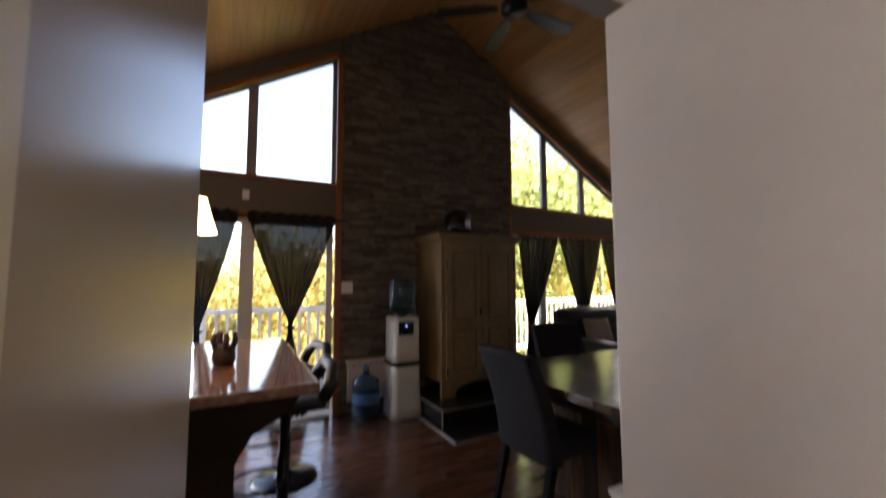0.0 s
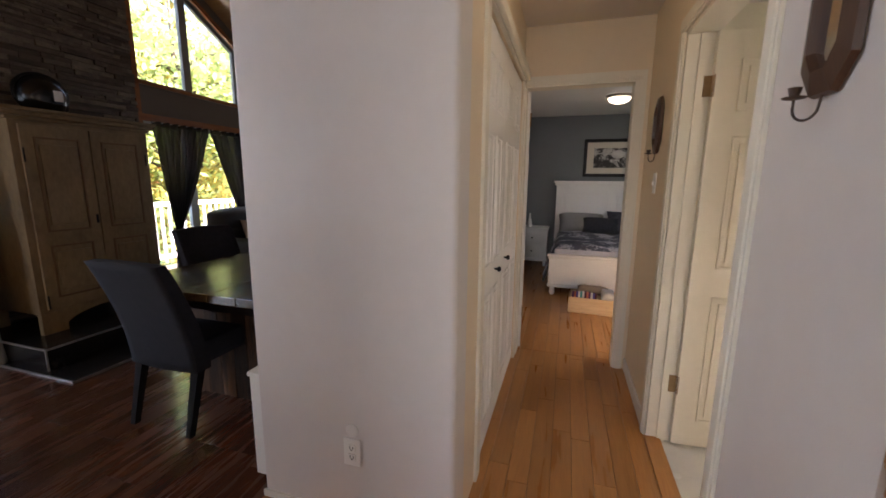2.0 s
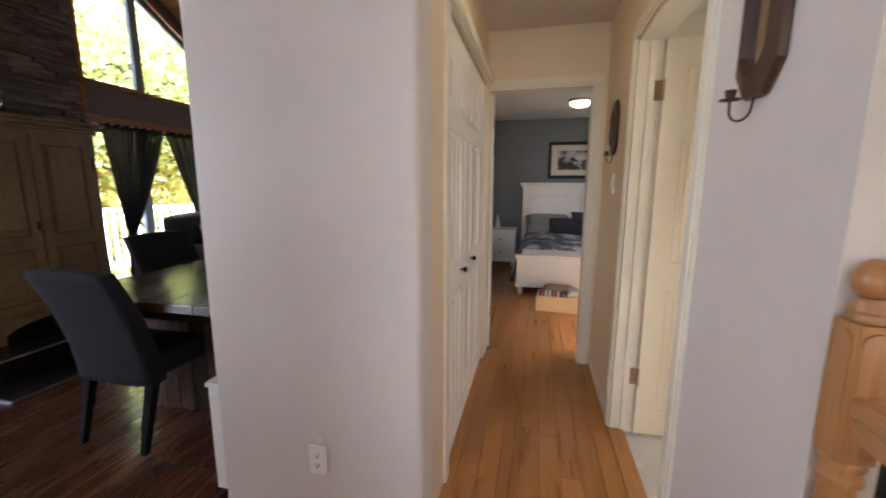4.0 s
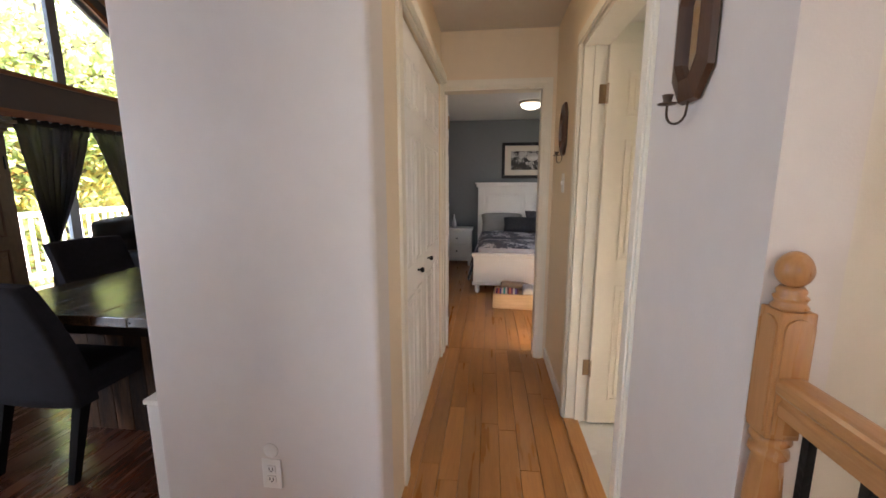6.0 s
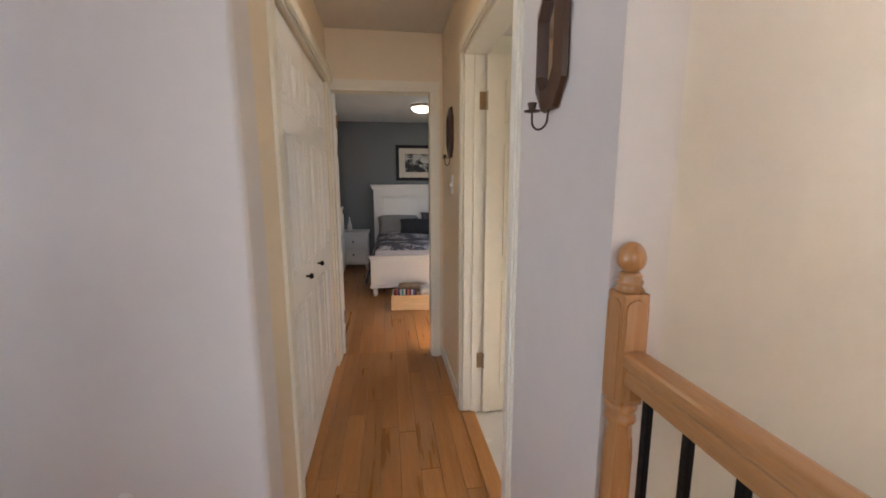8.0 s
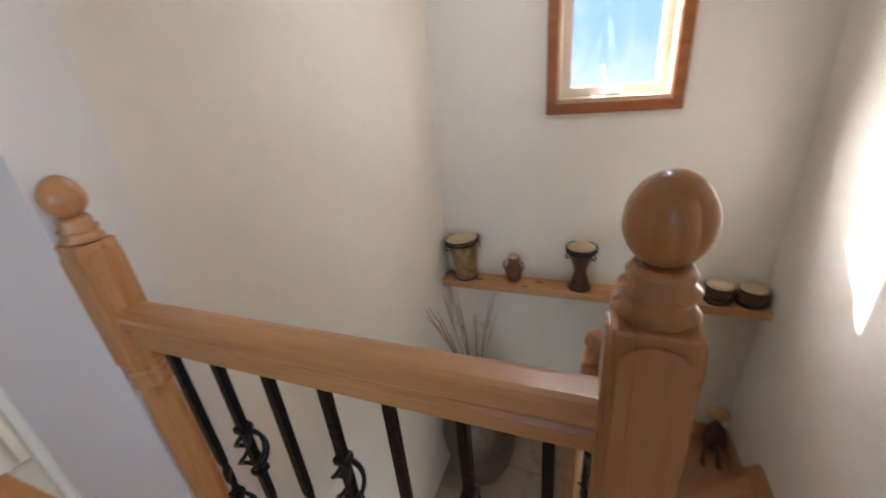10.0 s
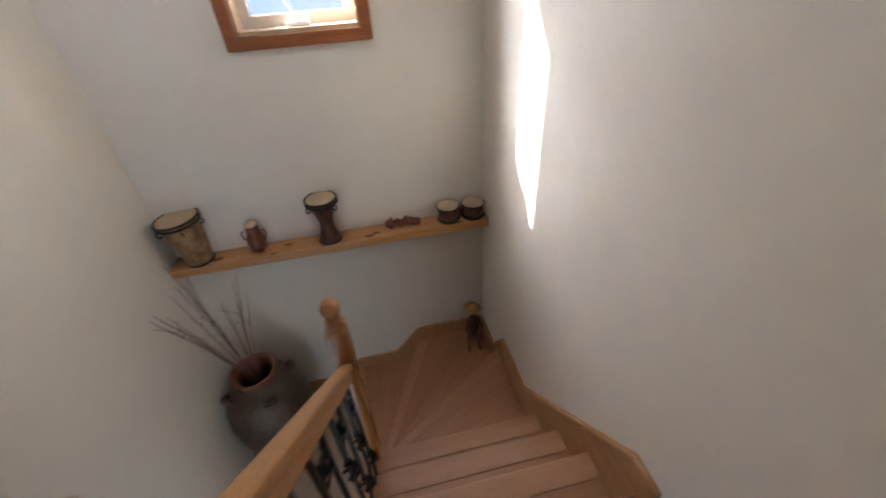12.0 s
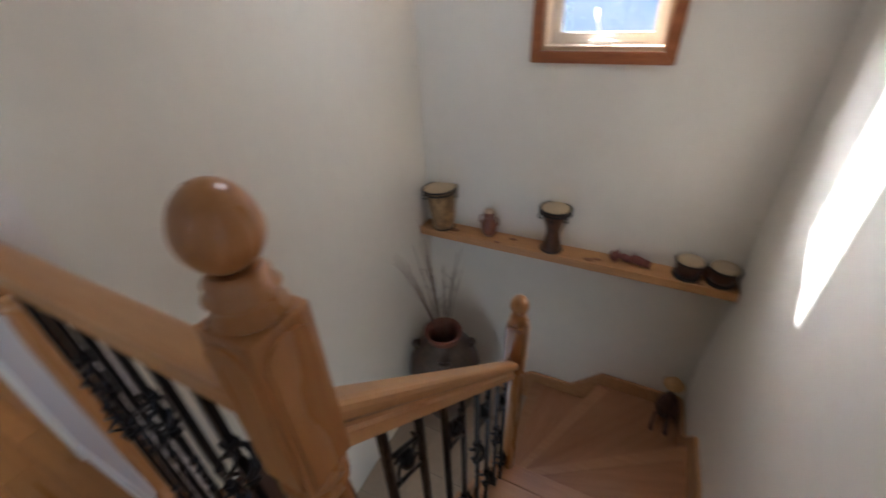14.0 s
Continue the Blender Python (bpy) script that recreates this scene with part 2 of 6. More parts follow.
# stairwell
structure("wall_stair_far", bx(XR + .12, XS, YC, YC + .12, ZL, HC), M["stairwall"], "cream painted far wall of the stairwell")
structure("wall_stair_window", boxes((XS, XS + .16, YN - .1, WY0, ZL, HC), (XS, XS + .16, WY1, YC + .12, ZL, HC), (XS, XS + .16, WY0, WY1, ZL, WZ0), (XS, XS + .16, WY0, WY1, WZ1, HC)), M["stairwall"], "cream painted outer wall with a small window")
structure("wall_stair_near", boxes((0.55, XS, YN - .1, YN, ZL, HC), (-.9, .14, YN - .1, YN, 0, HC), (.14, .55, YN - .1, YN, 2.05, HC)), M["stairwall"], "white painted stairwell wall catching the sun")
structure("wall_stair_under", boxes((.95, 1.05, YN, -.15, ZL, -.28), (.95, 1.05, .5, YC, ZL, -.28), (.95, 1.05, -.15, .5, ZL, -1.2), (.95, 1.05, -.15, .5, -.35, -.28)), M["stairwall"], "painted wall below the hall floor")
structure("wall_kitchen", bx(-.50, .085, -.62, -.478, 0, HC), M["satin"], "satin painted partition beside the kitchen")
structure("wall_return", bx(.085, .175, -.62, -.474, 0, HC), M["cream"], "cream painted wall return")
# unseen room added behind; its open doorway lets fill light into the hall
structure("wall_back_room", boxes((-.9, -.8, -3.2, YN - .1, 0, HC), (2.0, 2.1, -3.2, YN - .1, 0, HC), (-.9, 2.1, -3.3, -3.2, 0, .8), (-.9, 2.1, -3.3, -3.2, 2.2, HC), (-.9, -.2, -3.3, -3.2, .8, 2.2), (1.5, 2.1, -3.3, -3.2, .8, 2.2)), W, "cream painted walls of an unseen room added for light")
structure("ceiling_back_room", bx(-.9, 2.1, -3.3, YN - .15, HC, HC + .1), M["ceil"], "flat cream ceiling of the unseen added room", "ceiling")
structure("floor_back_room", boxes((-.9, 2.1, -3.3, YN - .1, -.25, -.006), (.14, .55, YN - .1, YN - .002, -.25, -.006)), M["oakfloor"], "honey oak floor of the unseen added room", "floor")
# floors
FL = structure("floor_hall", boxes((XBLK, XR + .30, YN, WEND, -.25, -.012), (XL - .1, XR, WEND, YE + .12, -.25, -.012), (XBLK, XL - .1, WEND, YB + .02, -.25, -.012), (XL - .7, XL - .1, YB + .1, YE + .1, -.25, -.006)), M["gap"], "honey oak plank hall floor", "floor")
FBA = structure("floor_bath", bx(XR, 2.6, .72, 2.6, -.2, -.014), M["grout"], "pale tiled bathroom floor", "floor")
FG = structure("floor_great_room", bx(XG, XBLK, -2.2, 5.5, -.25, -.012), M["gap"], "dark reddish laminate plank floor", "floor")
FBED = structure("floor_bedroom", bx(-1.7, XB, YE + .12, YBK, -.25, -.012), M["gap"], "honey oak bedroom floor", "floor")
FT = structure("floor_landing", bx(1.05, XS, YN, YC, ZL - .2, ZL - .01), M["grout"], "brown tiled entry landing", "floor")
# bedroom shell
structure("wall_bedroom_back", bx(-1.8, XB + .1, YBK, YBK + .12, 0, HC), M["grey"], "slate grey bedroom wall")
structure("wall_bedroom_left", bx(-1.8, -1.7, YE, YBK, 0, HC), M["grey"], "slate grey bedroom side wall")
BW0, BW1, BZ0, BZ1 = 3.7, 4.7, .9, 2.0
structure("wall_bedroom_window", boxes((XB, XB + .1, YE, BW0, 0, HC), (XB, XB + .1, BW1, YBK, 0, HC), (XB, XB + .1, BW0, BW1, 0, BZ0), (XB, XB + .1, BW0, BW1, BZ1, HC)), M["grey"], "slate grey bedroom wall with a window")
structure("wall_bedroom_front", boxes((-1.8, XL - .65, YE, YE + .12, 0, HC), (1.9, XB + .1, YE, YE + .12, 0, HC)), M["grey"], "slate grey bedroom wall")
structure("ceiling_bedroom", bx(-1.8, XB + .1, YE + .12, YBK + .12, HC - .02, HC + .1), M["bceil"], "white bedroom ceiling", "ceiling")
# bathroom shell
# the gap in the outer wall is added, out of view, for a lamp
structure("wall_bath", boxes((2.6, 2.7, .72, 1.3, 0, HC), (2.6, 2.7, 1.9, 2.7, 0, HC), (2.6, 2.7, 1.3, 1.9, 0, 1.2), (2.6, 2.7, 1.3, 1.9, 1.9, HC), (XR + .12, 2.35, 2.58, YE, 0, HC)), M["cream"], "pale bathroom wall")
# great room shell
bm = bmesh.new()
for i in range(34):
    # planks run along the ridge on both slopes
    for s in (-1, 1):
        y0, y1 = RIDGE_Y + s * i * .115, RIDGE_Y + s * (i * .115 + .111)
        slab(bm, [(XG - .22, y0, roof_z(y0)), (XBLK + .1, y0, roof_z(y0)), (XBLK + .1, y1, roof_z(y1)), (XG - .22, y1, roof_z(y1))], (0, 0, .02))
for s in (-1, 1):
    y1 = RIDGE_Y + s * 3.95
    slab(bm, [(XG - .22, RIDGE_Y, RIDGE_Z + .012), (XBLK + .1, RIDGE_Y, RIDGE_Z + .012), (XBLK + .1, y1, roof_z(y1) + .012), (XG - .22, y1, roof_z(y1) + .012)], (0, 0, .15))
structure("ceiling_great_room", bm, M["roofwood"], "sloped varnished plank ceiling", "ceiling")
structure("wall_great_side", boxes((XG, XBLK, 5.5, 5.6, 0, roof_z(5.5)), (XG, XBLK, -2.3, -2.2, 0, roof_z(-2.2))), M["brown"], "taupe painted side wall")
structure("wall_kitchen_side", bx(XBLK, XBLK + .1, -2.2, -.62, 0, HC), M["brown"], "taupe painted kitchen wall")
# gable wall: taupe strips between the openings
GL0, GL1, GR0, GR1 = -1.35, .52, 2.755, 5.2
ZB0, ZB1 = 1.96, 2.33
T = .16


def gable(pts):
    return [(XG, y, z) for y, z in pts]


def under(y):
    return roof_z(y) - .17


bm = bmesh.new()
top = lambda y: roof_z(y) + .03
for q in (
    [(GL1, 0), (GR0, 0), (GR0, top(GR0)), (RIDGE_Y, top(RIDGE_Y)), (GL1, top(GL1))],
    [(-2.3, 0), (GL0, 0), (GL0, top(GL0)), (-2.3, top(-2.3))],
    [(GR1, 0), (5.6, 0), (5.6, top(5.6)), (GR1, top(GR1))],
    [(GL0, ZB0), (GL1, ZB0), (GL1, ZB1), (GL0, ZB1)],
    [(GR0, ZB0), (GR1, ZB0), (GR1, ZB1 - .06), (GR0, ZB1)],
    [(GR0, 0), (GR1, 0), (GR1, .1), (GR0, .1)],
    [(GL0, under(GL0)), (GL1, under(GL1)), (GL1, top(GL1)), (GL0, top(GL0))],
    [(GR0, under(GR0)), (GR1, under(GR1)), (GR1, top(GR1)), (GR0, top(GR0))],
):
    slab(bm, gable(q), (-T, 0, 0))
structure("wall_gable", bm, M["brown"], "taupe gable wall with tall glazing")
structure("ground", bx(-80, 40, -60, 60, -3.4, -3.0), mat("grass", (0.05, 0.08, 0.02), 0.9, var=0.4, scale=2), "autumn lawn below the house", "ground")

window_or_fill_light((XB + .05, (BW0 + BW1) / 2, 1.5), (-1, 0, -.1), .9, 1.0, .6)
window_or_fill_light((XG + .17, -1.02, 1.1), (1, 0, .05), .6, 1.8, 10, (0.74, 0.87, 1.0))
window_or_fill_light((XG + .17, 4.95, 1.1), (1, -.1, .05), .4, 1.7, 7)
# fill lamp at the added room's window gap, for the block end and hall
window_or_fill_light((.65, -3.22, 1.5), (0, 1, 0), 1.6, 1.3, 8.5, (0.93, 0.96, 1.0))
# added lamp in the unseen bathroom gap, lifts the dark behind the door
window_or_fill_light((2.59, 1.6, 1.55), (-1, 0, 0), .6, .7, .3)
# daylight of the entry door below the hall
window_or_fill_light((.99, .08, -.78), (1, -.12, .12), .4, .8, .36)

# ---- hall: casings, doors, fittings ----
def casing(name, axis, face, out, a0, a1, ztop, w, material, label, z0=0.0):
    """Flat moulded trim round an opening. axis: the wall's running axis; face: the wall's plane; out: +1 or -1."""
    t = tagged(new(name), label, "door trim", kind="structure")
    def piece(nm, u0, u1, z0, z1):
        rows = []
        for inset, d in ((0, .012), (.012, .018)):
            lo, hi = sorted((face, face + out * d))
            uu0, uu1 = u0 + inset, u1 - inset
            zz0, zz1 = (z0, z1) if nm == "jamb_trim" else (z0 + inset, z1 - inset)
            rows.append((uu0, uu1, lo, hi, zz0, zz1) if axis == "x" else (lo, hi, uu0, uu1, zz0, zz1))
        bm = bmesh.new()
        for r in rows:
            box(bm, *r, .003)
        part(nm, bm, material, t)
    piece("jamb_trim", a0 - w, a0, z0, ztop)
    piece("jamb_trim", a1, a1 + w, z0, ztop)
    piece("head_trim", a0 - w, a1 + w, ztop, ztop + w)
    return t


casing("trim_bedroom_door", "x", YE, -1, .05, .77, 2.005, .055, M["cream"], "cream painted moulded bedroom door casing")
casing("trim_bath_door", "y", XR, -1, BA0, BA1, 2.02, .07, M["cream"], "cream painted moulded bathroom door casing")
structure("trim_closet", boxes((XL, XL + .014, CL0 - .07, CL0, 0, 2.02, .003), (XL, XL + .014, CL1, CL1 + .06, 0, 2.02, .003), (XL, XL + .02, CL0 - .07, CL1 + .06, 2.02, 2.10, .004), (XL + .02, XL + .045, CL0 - .05, CL1 + .05, 2.03, 2.085, .008)), M["cream"], "cream painted closet casing with a deep head rail", "door trim")
structure("trim_bath_jamb", boxes((XR, XR + .12, BA0 - .002, BA0 + .018, 0, 2.02), (XR, XR + .12, BA1 - .018, BA1 + .002, 0, 2.02), (XR, XR + .12, BA0, BA1, 2.002, 2.022), (XR + .05, XR + .085, BA1 - .03, BA1 - .018, 0, 2.0)), M["cream"], "cream painted bathroom door jamb", "door trim")
structure("trim_bedroom_jamb", boxes((.048, .062, YE, YE + .12, 0, 2.005), (.757, .772, YE, YE + .12, 0, 2.005), (.048, .772, YE, YE + .12, 1.99, 2.008)), M["cream"], "cream painted bedroom door jamb", "door trim")
structure("baseboard", boxes((XBLK, XL - .02, YB - .012, YB, 0, .03, .003), (XR - .012, XR, WEND, BA0 - .07, 0, .085, .003), (XR - .012, XR, BA1 + .07, YE, 0, .085, .003), (.84, 1.10, YN, YN + .014, 0, .105, .003), (-.5, .084, -.478, -.466, 0, .085, .003)), M["white"], "white painted baseboards", "baseboard")
structure("trim_bedroom_base", boxes((-1.7, XB, YBK - .012, YBK, 0, .09, .003)), M["white"], "white bedroom baseboard", "baseboard")
structure("threshold", bx(XR - .01, XR + .07, BA0 + .018, BA1 - .018, -.012, .012, .004), M["oakfloor"], "oak bathroom door threshold strip", "threshold")
structure("trim_stair_edge", boxes((XR - .03, XR + .14, -.36, WEND, .0, .012, .004), (XR + .125, XR + .142, -.30, WEND, -.25, 0)), M["oak"], "oak floor edge board below the railing", "trim")


def panel_door(w, h, th, material, name, cols=2, plain=False, rows=((.10, .72), (.86, 1.52), (1.63, .22))):
    """A moulded panel leaf, standing in its own plane: x along its width from the hinge, y its thickness."""
    bm = bmesh.new()
    box(bm, 0, w, -th / 2, th / 2, 0, h, .002)
    stile = .10 if w > .6 else .075
    pw = (w - stile * (cols + 1)) / cols
    spans = ((.14 * h / 2, .80 * h / 2), (.94 * h / 2, 1.55 * h / 2), (1.66 * h / 2, 1.88 * h / 2))
    for c in range(cols):
        x0 = stile + c * (pw + stile)
        for z0, z1 in spans:
            for s in (-1, 1):
                f = s * th / 2
                # recessed ogee frame drawn as a raised lip round a raised field
                for a, b, cc, d in ((x0, x0 + pw, z0, z0 + .012), (x0, x0 + pw, z1 - .012, z1), (x0, x0 + .012, z0, z1), (x0 + pw - .012, x0 + pw, z0, z1)):
                    box(bm, a, b, *sorted((f, f + s * .0055)), cc, d, .0024)
                box(bm, x0 + .032, x0 + pw - .032, *sorted((f, f + s * .0065)), z0 + .032, z1 - .032, .0028)
    return bm


closet = thing("closet_door", "pair of white moulded six-panel closet doors with dark knobs", "closet door", (XL - .022, CL0, .012), 90)
for y0, y1, ky in ((0.004, CLM - CL0 - .002, .36), (CLM - CL0 + .002, CL1 - CL0 - .004, .16)):
    leaf = part("door_leaf", panel_door(y1 - y0, 1.995, .03, M["white"], "leaf"), M["white"], closet)
    leaf.matrix_basis = pose(y0, 0, 0)
    bm = lathe(bmesh.new(), ((.006, 0), (.005, .014), (.013, .018), (.015, .026), (.010, .034)), 14)
    k = part("door_knob", bm, M["iron"], leaf, "small dark metal knob")
    k.matrix_basis = pose(ky, -.015, .885, 90, 0, 0)
bath_door = thing("bathroom_door", "white six-panel bathroom door standing open inward", "door", (XR + .112, BA1 - .032, .012), 3)
part("door_leaf", panel_door(.78, 1.985, .035, M["cream"], "leaf"), M["cream"], bath_door)
hinge_m = mat("tarnished_brass", (0.30, 0.19, 0.10), 0.4, 0.9, var=0.3, scale=20, bump=0.05)
for z in (.32, 1.76):
    h = boxes((-.034, .0, .0, .003, z - .045, z + .045), (-.028, -.02, .0, .004, z - .04, z + .04))
    lathe(h, ((.006, z - .048), (.006, z + .048)), 10, (.004, -.012, 0))
    part("hinge", h, hinge_m, bath_door, "tarnished brass hinge")
bed_door = thing("bedroom_door", "white bedroom door folded back inside the room", "door", (.064, YE + .125, .012), 97)
part("door_leaf", panel_door(.74, 1.99, .035, M["white"], "leaf"), M["white"], bed_door)
for z in (.30, 1.78):
    part("hinge", lathe(boxes((-.004, .03, -.022, -.018, z - .045, z + .045)), ((.006, z - .048), (.006, z + .048)), 10, (-.004, -.022, 0)), hinge_m, bed_door, "tarnished brass hinge")

plate = mat("outlet_plastic", (0.82, 0.80, 0.76), 0.35, var=0.02)
out = thing("wall_outlet", "white double wall outlet with a cover plate", "outlet", (-.365, YB, .305))
part("cover_plate", bx(-.036, .036, -.006, 0, -.058, .058, .003), plate, out)
for dz in (-.02, .02):
    part("socket", boxes((-.017, .017, -.009, -.005, dz - .014, dz + .014, .003)), plate, out)
    part("slot", boxes((-.008, -.005, -.0098, -.0088, dz - .003, dz + .008), (.005, .008, -.0098, -.0088, dz - .003, dz + .008), (-.003, .003, -.0098, -.0088, dz - .010, dz - .005)), M["iron"], out, "dark socket slots")
sw = thing("light_switch", "white hall light switch plate", "switch", (XR, 2.18, 1.34))
part("cover_plate", bx(-.006, 0, -.036, .036, -.058, .058, .003), plate, sw)
part("toggle", bx(-.016, -.005, -.006, .006, -.012, .012, .002), plate, sw)
patchm = mat("filler_spot", (0.72, 0.68, 0.63), 0.7, var=0.03)
structure("wall_patch", lathe(bmesh.new(), ((.028, 0), (.026, .0012), (.006, .002)), 24), patchm, "round filler spot above the outlet", "wall patch").matrix_basis = pose(-.365, YB, .395, 90, 0, 0)

bronze = mat("antique_bronze", (0.048, 0.024, 0.012), 0.38, 0.0, var=0.35, scale=14, bump=0.1)
mirror_m = mat("mirror", (0.85, 0.87, 0.9), 0.03, 1.0, var=0.0, bump=0)


def sconce(at):
    t = thing("mirror_sconce", "dark brown octagonal mirror sconce with a bronze candle cup", "wall sconce", at, group="mirror sconces on the hall wall")
    def ring(w, h, x):
        return [(x, -w, h * .62), (x, -w * .45, h), (x, w * .45, h), (x, w, h * .62), (x, w, -h * .62), (x, w * .45, -h), (x, -w * .45, -h), (x, -w, -h * .62)]
    bm = bmesh.new()
    loops = [[bm.verts.new(p) for p in ring(w, h, x)] for w, h, x in ((.075, .145, 0), (.085, .155, -.006), (.080, .150, -.018), (.050, .106, -.028), (.046, .100, -.010))]
    for a, b in zip(loops, loops[1:]):
        for i in range(8):
            bm.faces.new((a[i], a[(i + 1) % 8], b[(i + 1) % 8], b[i]))
    bm.faces.new(loops[0])
    part("mirror_frame", bm, frame_brown, t, "dark brown wooden frame")
    bm = bmesh.new()
    slab(bm, ring(.048, .103, -.0120), (.003, 0, 0))
    part("mirror_glass", bm, mirror_m, t, "small bright mirror glass")
    pts = [(-.010, .0, -.14), (-.014, .0, -.170)] + [(-.026 + .012 * math.cos(a), .022 * (1 - math.cos(a)), -.172 - .026 * math.sin(a)) for a in np.linspace(0, math.pi, 9)] + [(-.038, .044, -.152)]
    part("arm", tube(bmesh.new(), pts, .0028, 8), bronze, t)
    bm = lathe(bmesh.new(), ((.003, 0), (.020, .003), (.022, .006), (.008, .007), (.009, .010), (.0125, .025), (.011, .025), (.008, .011)), 18, (-.038, .044, -.154))
    part("candle_cup", bm, bronze, t)
    return t


frame_brown = wood("dark_walnut_frame", (0.045, 0.019, 0.010), (0.085, 0.038, 0.02), 0.4, 4, "z")
s1 = sconce((XR, .645, 1.672))
copy_thing(s1, pose(XR, 2.2, 1.66))

# flush dome light of the bedroom; hall and stair copies are added, unseen fill
def dome_light(at, watts, color=(1.0, 0.86, 0.66)):
    t = thing("ceiling_light", "glowing flush dome, the bedroom's lamp and its unseen fill copies", "ceiling light", at)
    part("base_ring", lathe(bmesh.new(), ((.15, 0), (.15, -.02), (.135, -.03)), 28), mat("brushed_nickel", (0.5, 0.45, 0.38), 0.3, 0.9, var=0.05), t)
    part("shade", lathe(bmesh.new(), ((.133, -.022), (.128, -.045), (.105, -.07), (.06, -.09), (.012, -.097)), 28), glow("lamp_glass", color, watts), t, "glowing frosted glass dome")
    return t
dome_light((.91, 5.0, HC - .02), 0.45)
# two added domes, out of view, that brighten the hall and stairwell walls
dome_light((.42, 1.45, HC), .68, (1.0, 0.80, 0.55))
dome_light((1.98, -.28, HC), 4.4, (1.0, 0.97, 0.92))

# planks and tiles: one mesh for each length, shared
def planks(parent, x0, x1, y0, y1, w, length, material, seed, along="y", z=0.0, joint=.0008, th=.012, bevel=.0012):
    rnd = random.Random(seed)
    cache = {}
    n = max(1, round((x1 - x0) / w)) if along == "y" else max(1, round((y1 - y0) / w))
    ww = ((x1 - x0) if along == "y" else (y1 - y0)) / n
    a0, a1 = (y0, y1) if along == "y" else (x0, x1)
    for i in range(n):
        a = a0 - rnd.choice((0, .25, .5, .75)) * length
        while a < a1:
            l = length * rnd.choice((.6, .8, 1.0, 1.0))
            s, e = max(a, a0), min(a + l, a1)
            a += l
            if e - s < .04:
                continue
            key = round(e - s, 2)
            if key not in cache:
                bm = bmesh.new()
                hw, hl = ww / 2 - joint, key / 2 - joint
                if along == "y":
                    box(bm, -hw, hw, -hl, hl, -th, 0)
                else:
                    box(bm, -hl, hl, -hw, hw, -th, 0)
                es = [ed for ed in bm.edges if all(v.co.z > -.001 for v in ed.verts)]
                bmesh.ops.bevel(bm, geom=es, offset=bevel, segments=1, affect="EDGES")
                bmesh.ops.recalc_face_normals(bm, faces=bm.faces)
                me = bpy.data.meshes.new("plank")
                bm.to_mesh(me)
                bm.free()
                me.materials.append(material)
                cache[key] = me
            ob = new("plank", cache[key])
            c = (x0 + (i + .5) * ww) if along == "y" else (y0 + (i + .5) * ww)
            m = (s + e) / 2
            ob.location = (c, m, z + rnd.uniform(-.0003, .0003)) if along == "y" else (m, c, z + rnd.uniform(-.0003, .0003))
            ob.parent = parent


def tiles(parent, x0, x1, y0, y1, size, material, z, joint=.004, name="tile"):
    nx, ny = max(1, math.ceil((x1 - x0) / size)), max(1, math.ceil((y1 - y0) / size))
    bm = bmesh.new()
    box(bm, -size / 2 + joint, size / 2 - joint, -size / 2 + joint, size / 2 - joint, -.012, 0, .002)
    me = bpy.data.meshes.new(name)
    bm.to_mesh(me)
    bm.free()
    me.materials.append(material)
    for i in range(nx):
        for j in range(ny):
            ob = new(name, me)
            ob.location = (x0 + (i + .5) * (x1 - x0) / nx, y0 + (j + .5) * (y1 - y0) / ny, z)
            ob.parent = parent

# ---- stairwell ----
stair = thing("staircase", "pale oak winder staircase going down to a tiled landing", "stairs")
NO = [(1.145, 0.0), (1.375, -.21), (1.577, -.41), (1.777, -.61)]
ZA, ZB_, ZC = -.81, -1.01, -1.212
CX, CY = 1.825, -.32    # pivot by the lower post
YR = -.30                # open side of the straight flight
part("tread", bx(XR + .30, NO[0][0] + .02, YN, YR, -.035, 0.0, .006), M["oakx"], stair)
for (xa, za), (xb, zb) in zip(NO, NO[1:]):
    part("tread", bx(xa - .005, xb - .075, YN + .02, YR, zb - .035, zb - .001, .002), M["oakx"], stair)
    part("nosing", bx(xb - .074, xb + .022, YN + .02, YR, zb - .036, zb, .006), M["nose"], stair, "paler oak nosing board")
for (xa, za), nz in zip(NO, [z for _, z in NO[1:]] + [ZA]):
    part("riser", bx(xa - .018, xa, YN + .02, YR - .02, nz - .03, za - .035), M["oakx"], stair)
def winder(pts, z, turn=0):
    rot = Matrix.Rotation(radians(-turn), 2)
    bm = prism(bmesh.new(), [tuple(rot @ Vector(p)) for p in pts], z - .035, z)
    es = [e for e in bm.edges if all(v.co.z > z - .001 for v in e.verts)]
    bmesh.ops.bevel(bm, geom=es, offset=.005, segments=2, affect="EDGES")
    return bm
XW_, YW_ = XS - .02, YN + .02
def winder_nosing(a, b, inward, z, w=.085):
    """A paler front board along a winder's edge."""
    a, b, n = Vector(a), Vector(b), Vector(inward)
    bm = prism(bmesh.new(), [tuple(a), tuple(b), tuple(b + n * w), tuple(a + n * w * .45)], z - .036, z + .002)
    es = [e for e in bm.edges if all(v.co.z > z - .001 for v in e.verts)]
    bmesh.ops.bevel(bm, geom=es, offset=.004, segments=2, affect="EDGES")
    part("nosing", bm, M["nose"], stair, "paler oak nosing board")
part("tread", winder([(NO[3][0] - .005, YW_), (2.40, YW_), (CX, CY - .02), (NO[3][0] - .005, CY)], ZA, 20), M["oakx"], stair).matrix_basis = pose(0, 0, 0, 0, 0, 20)
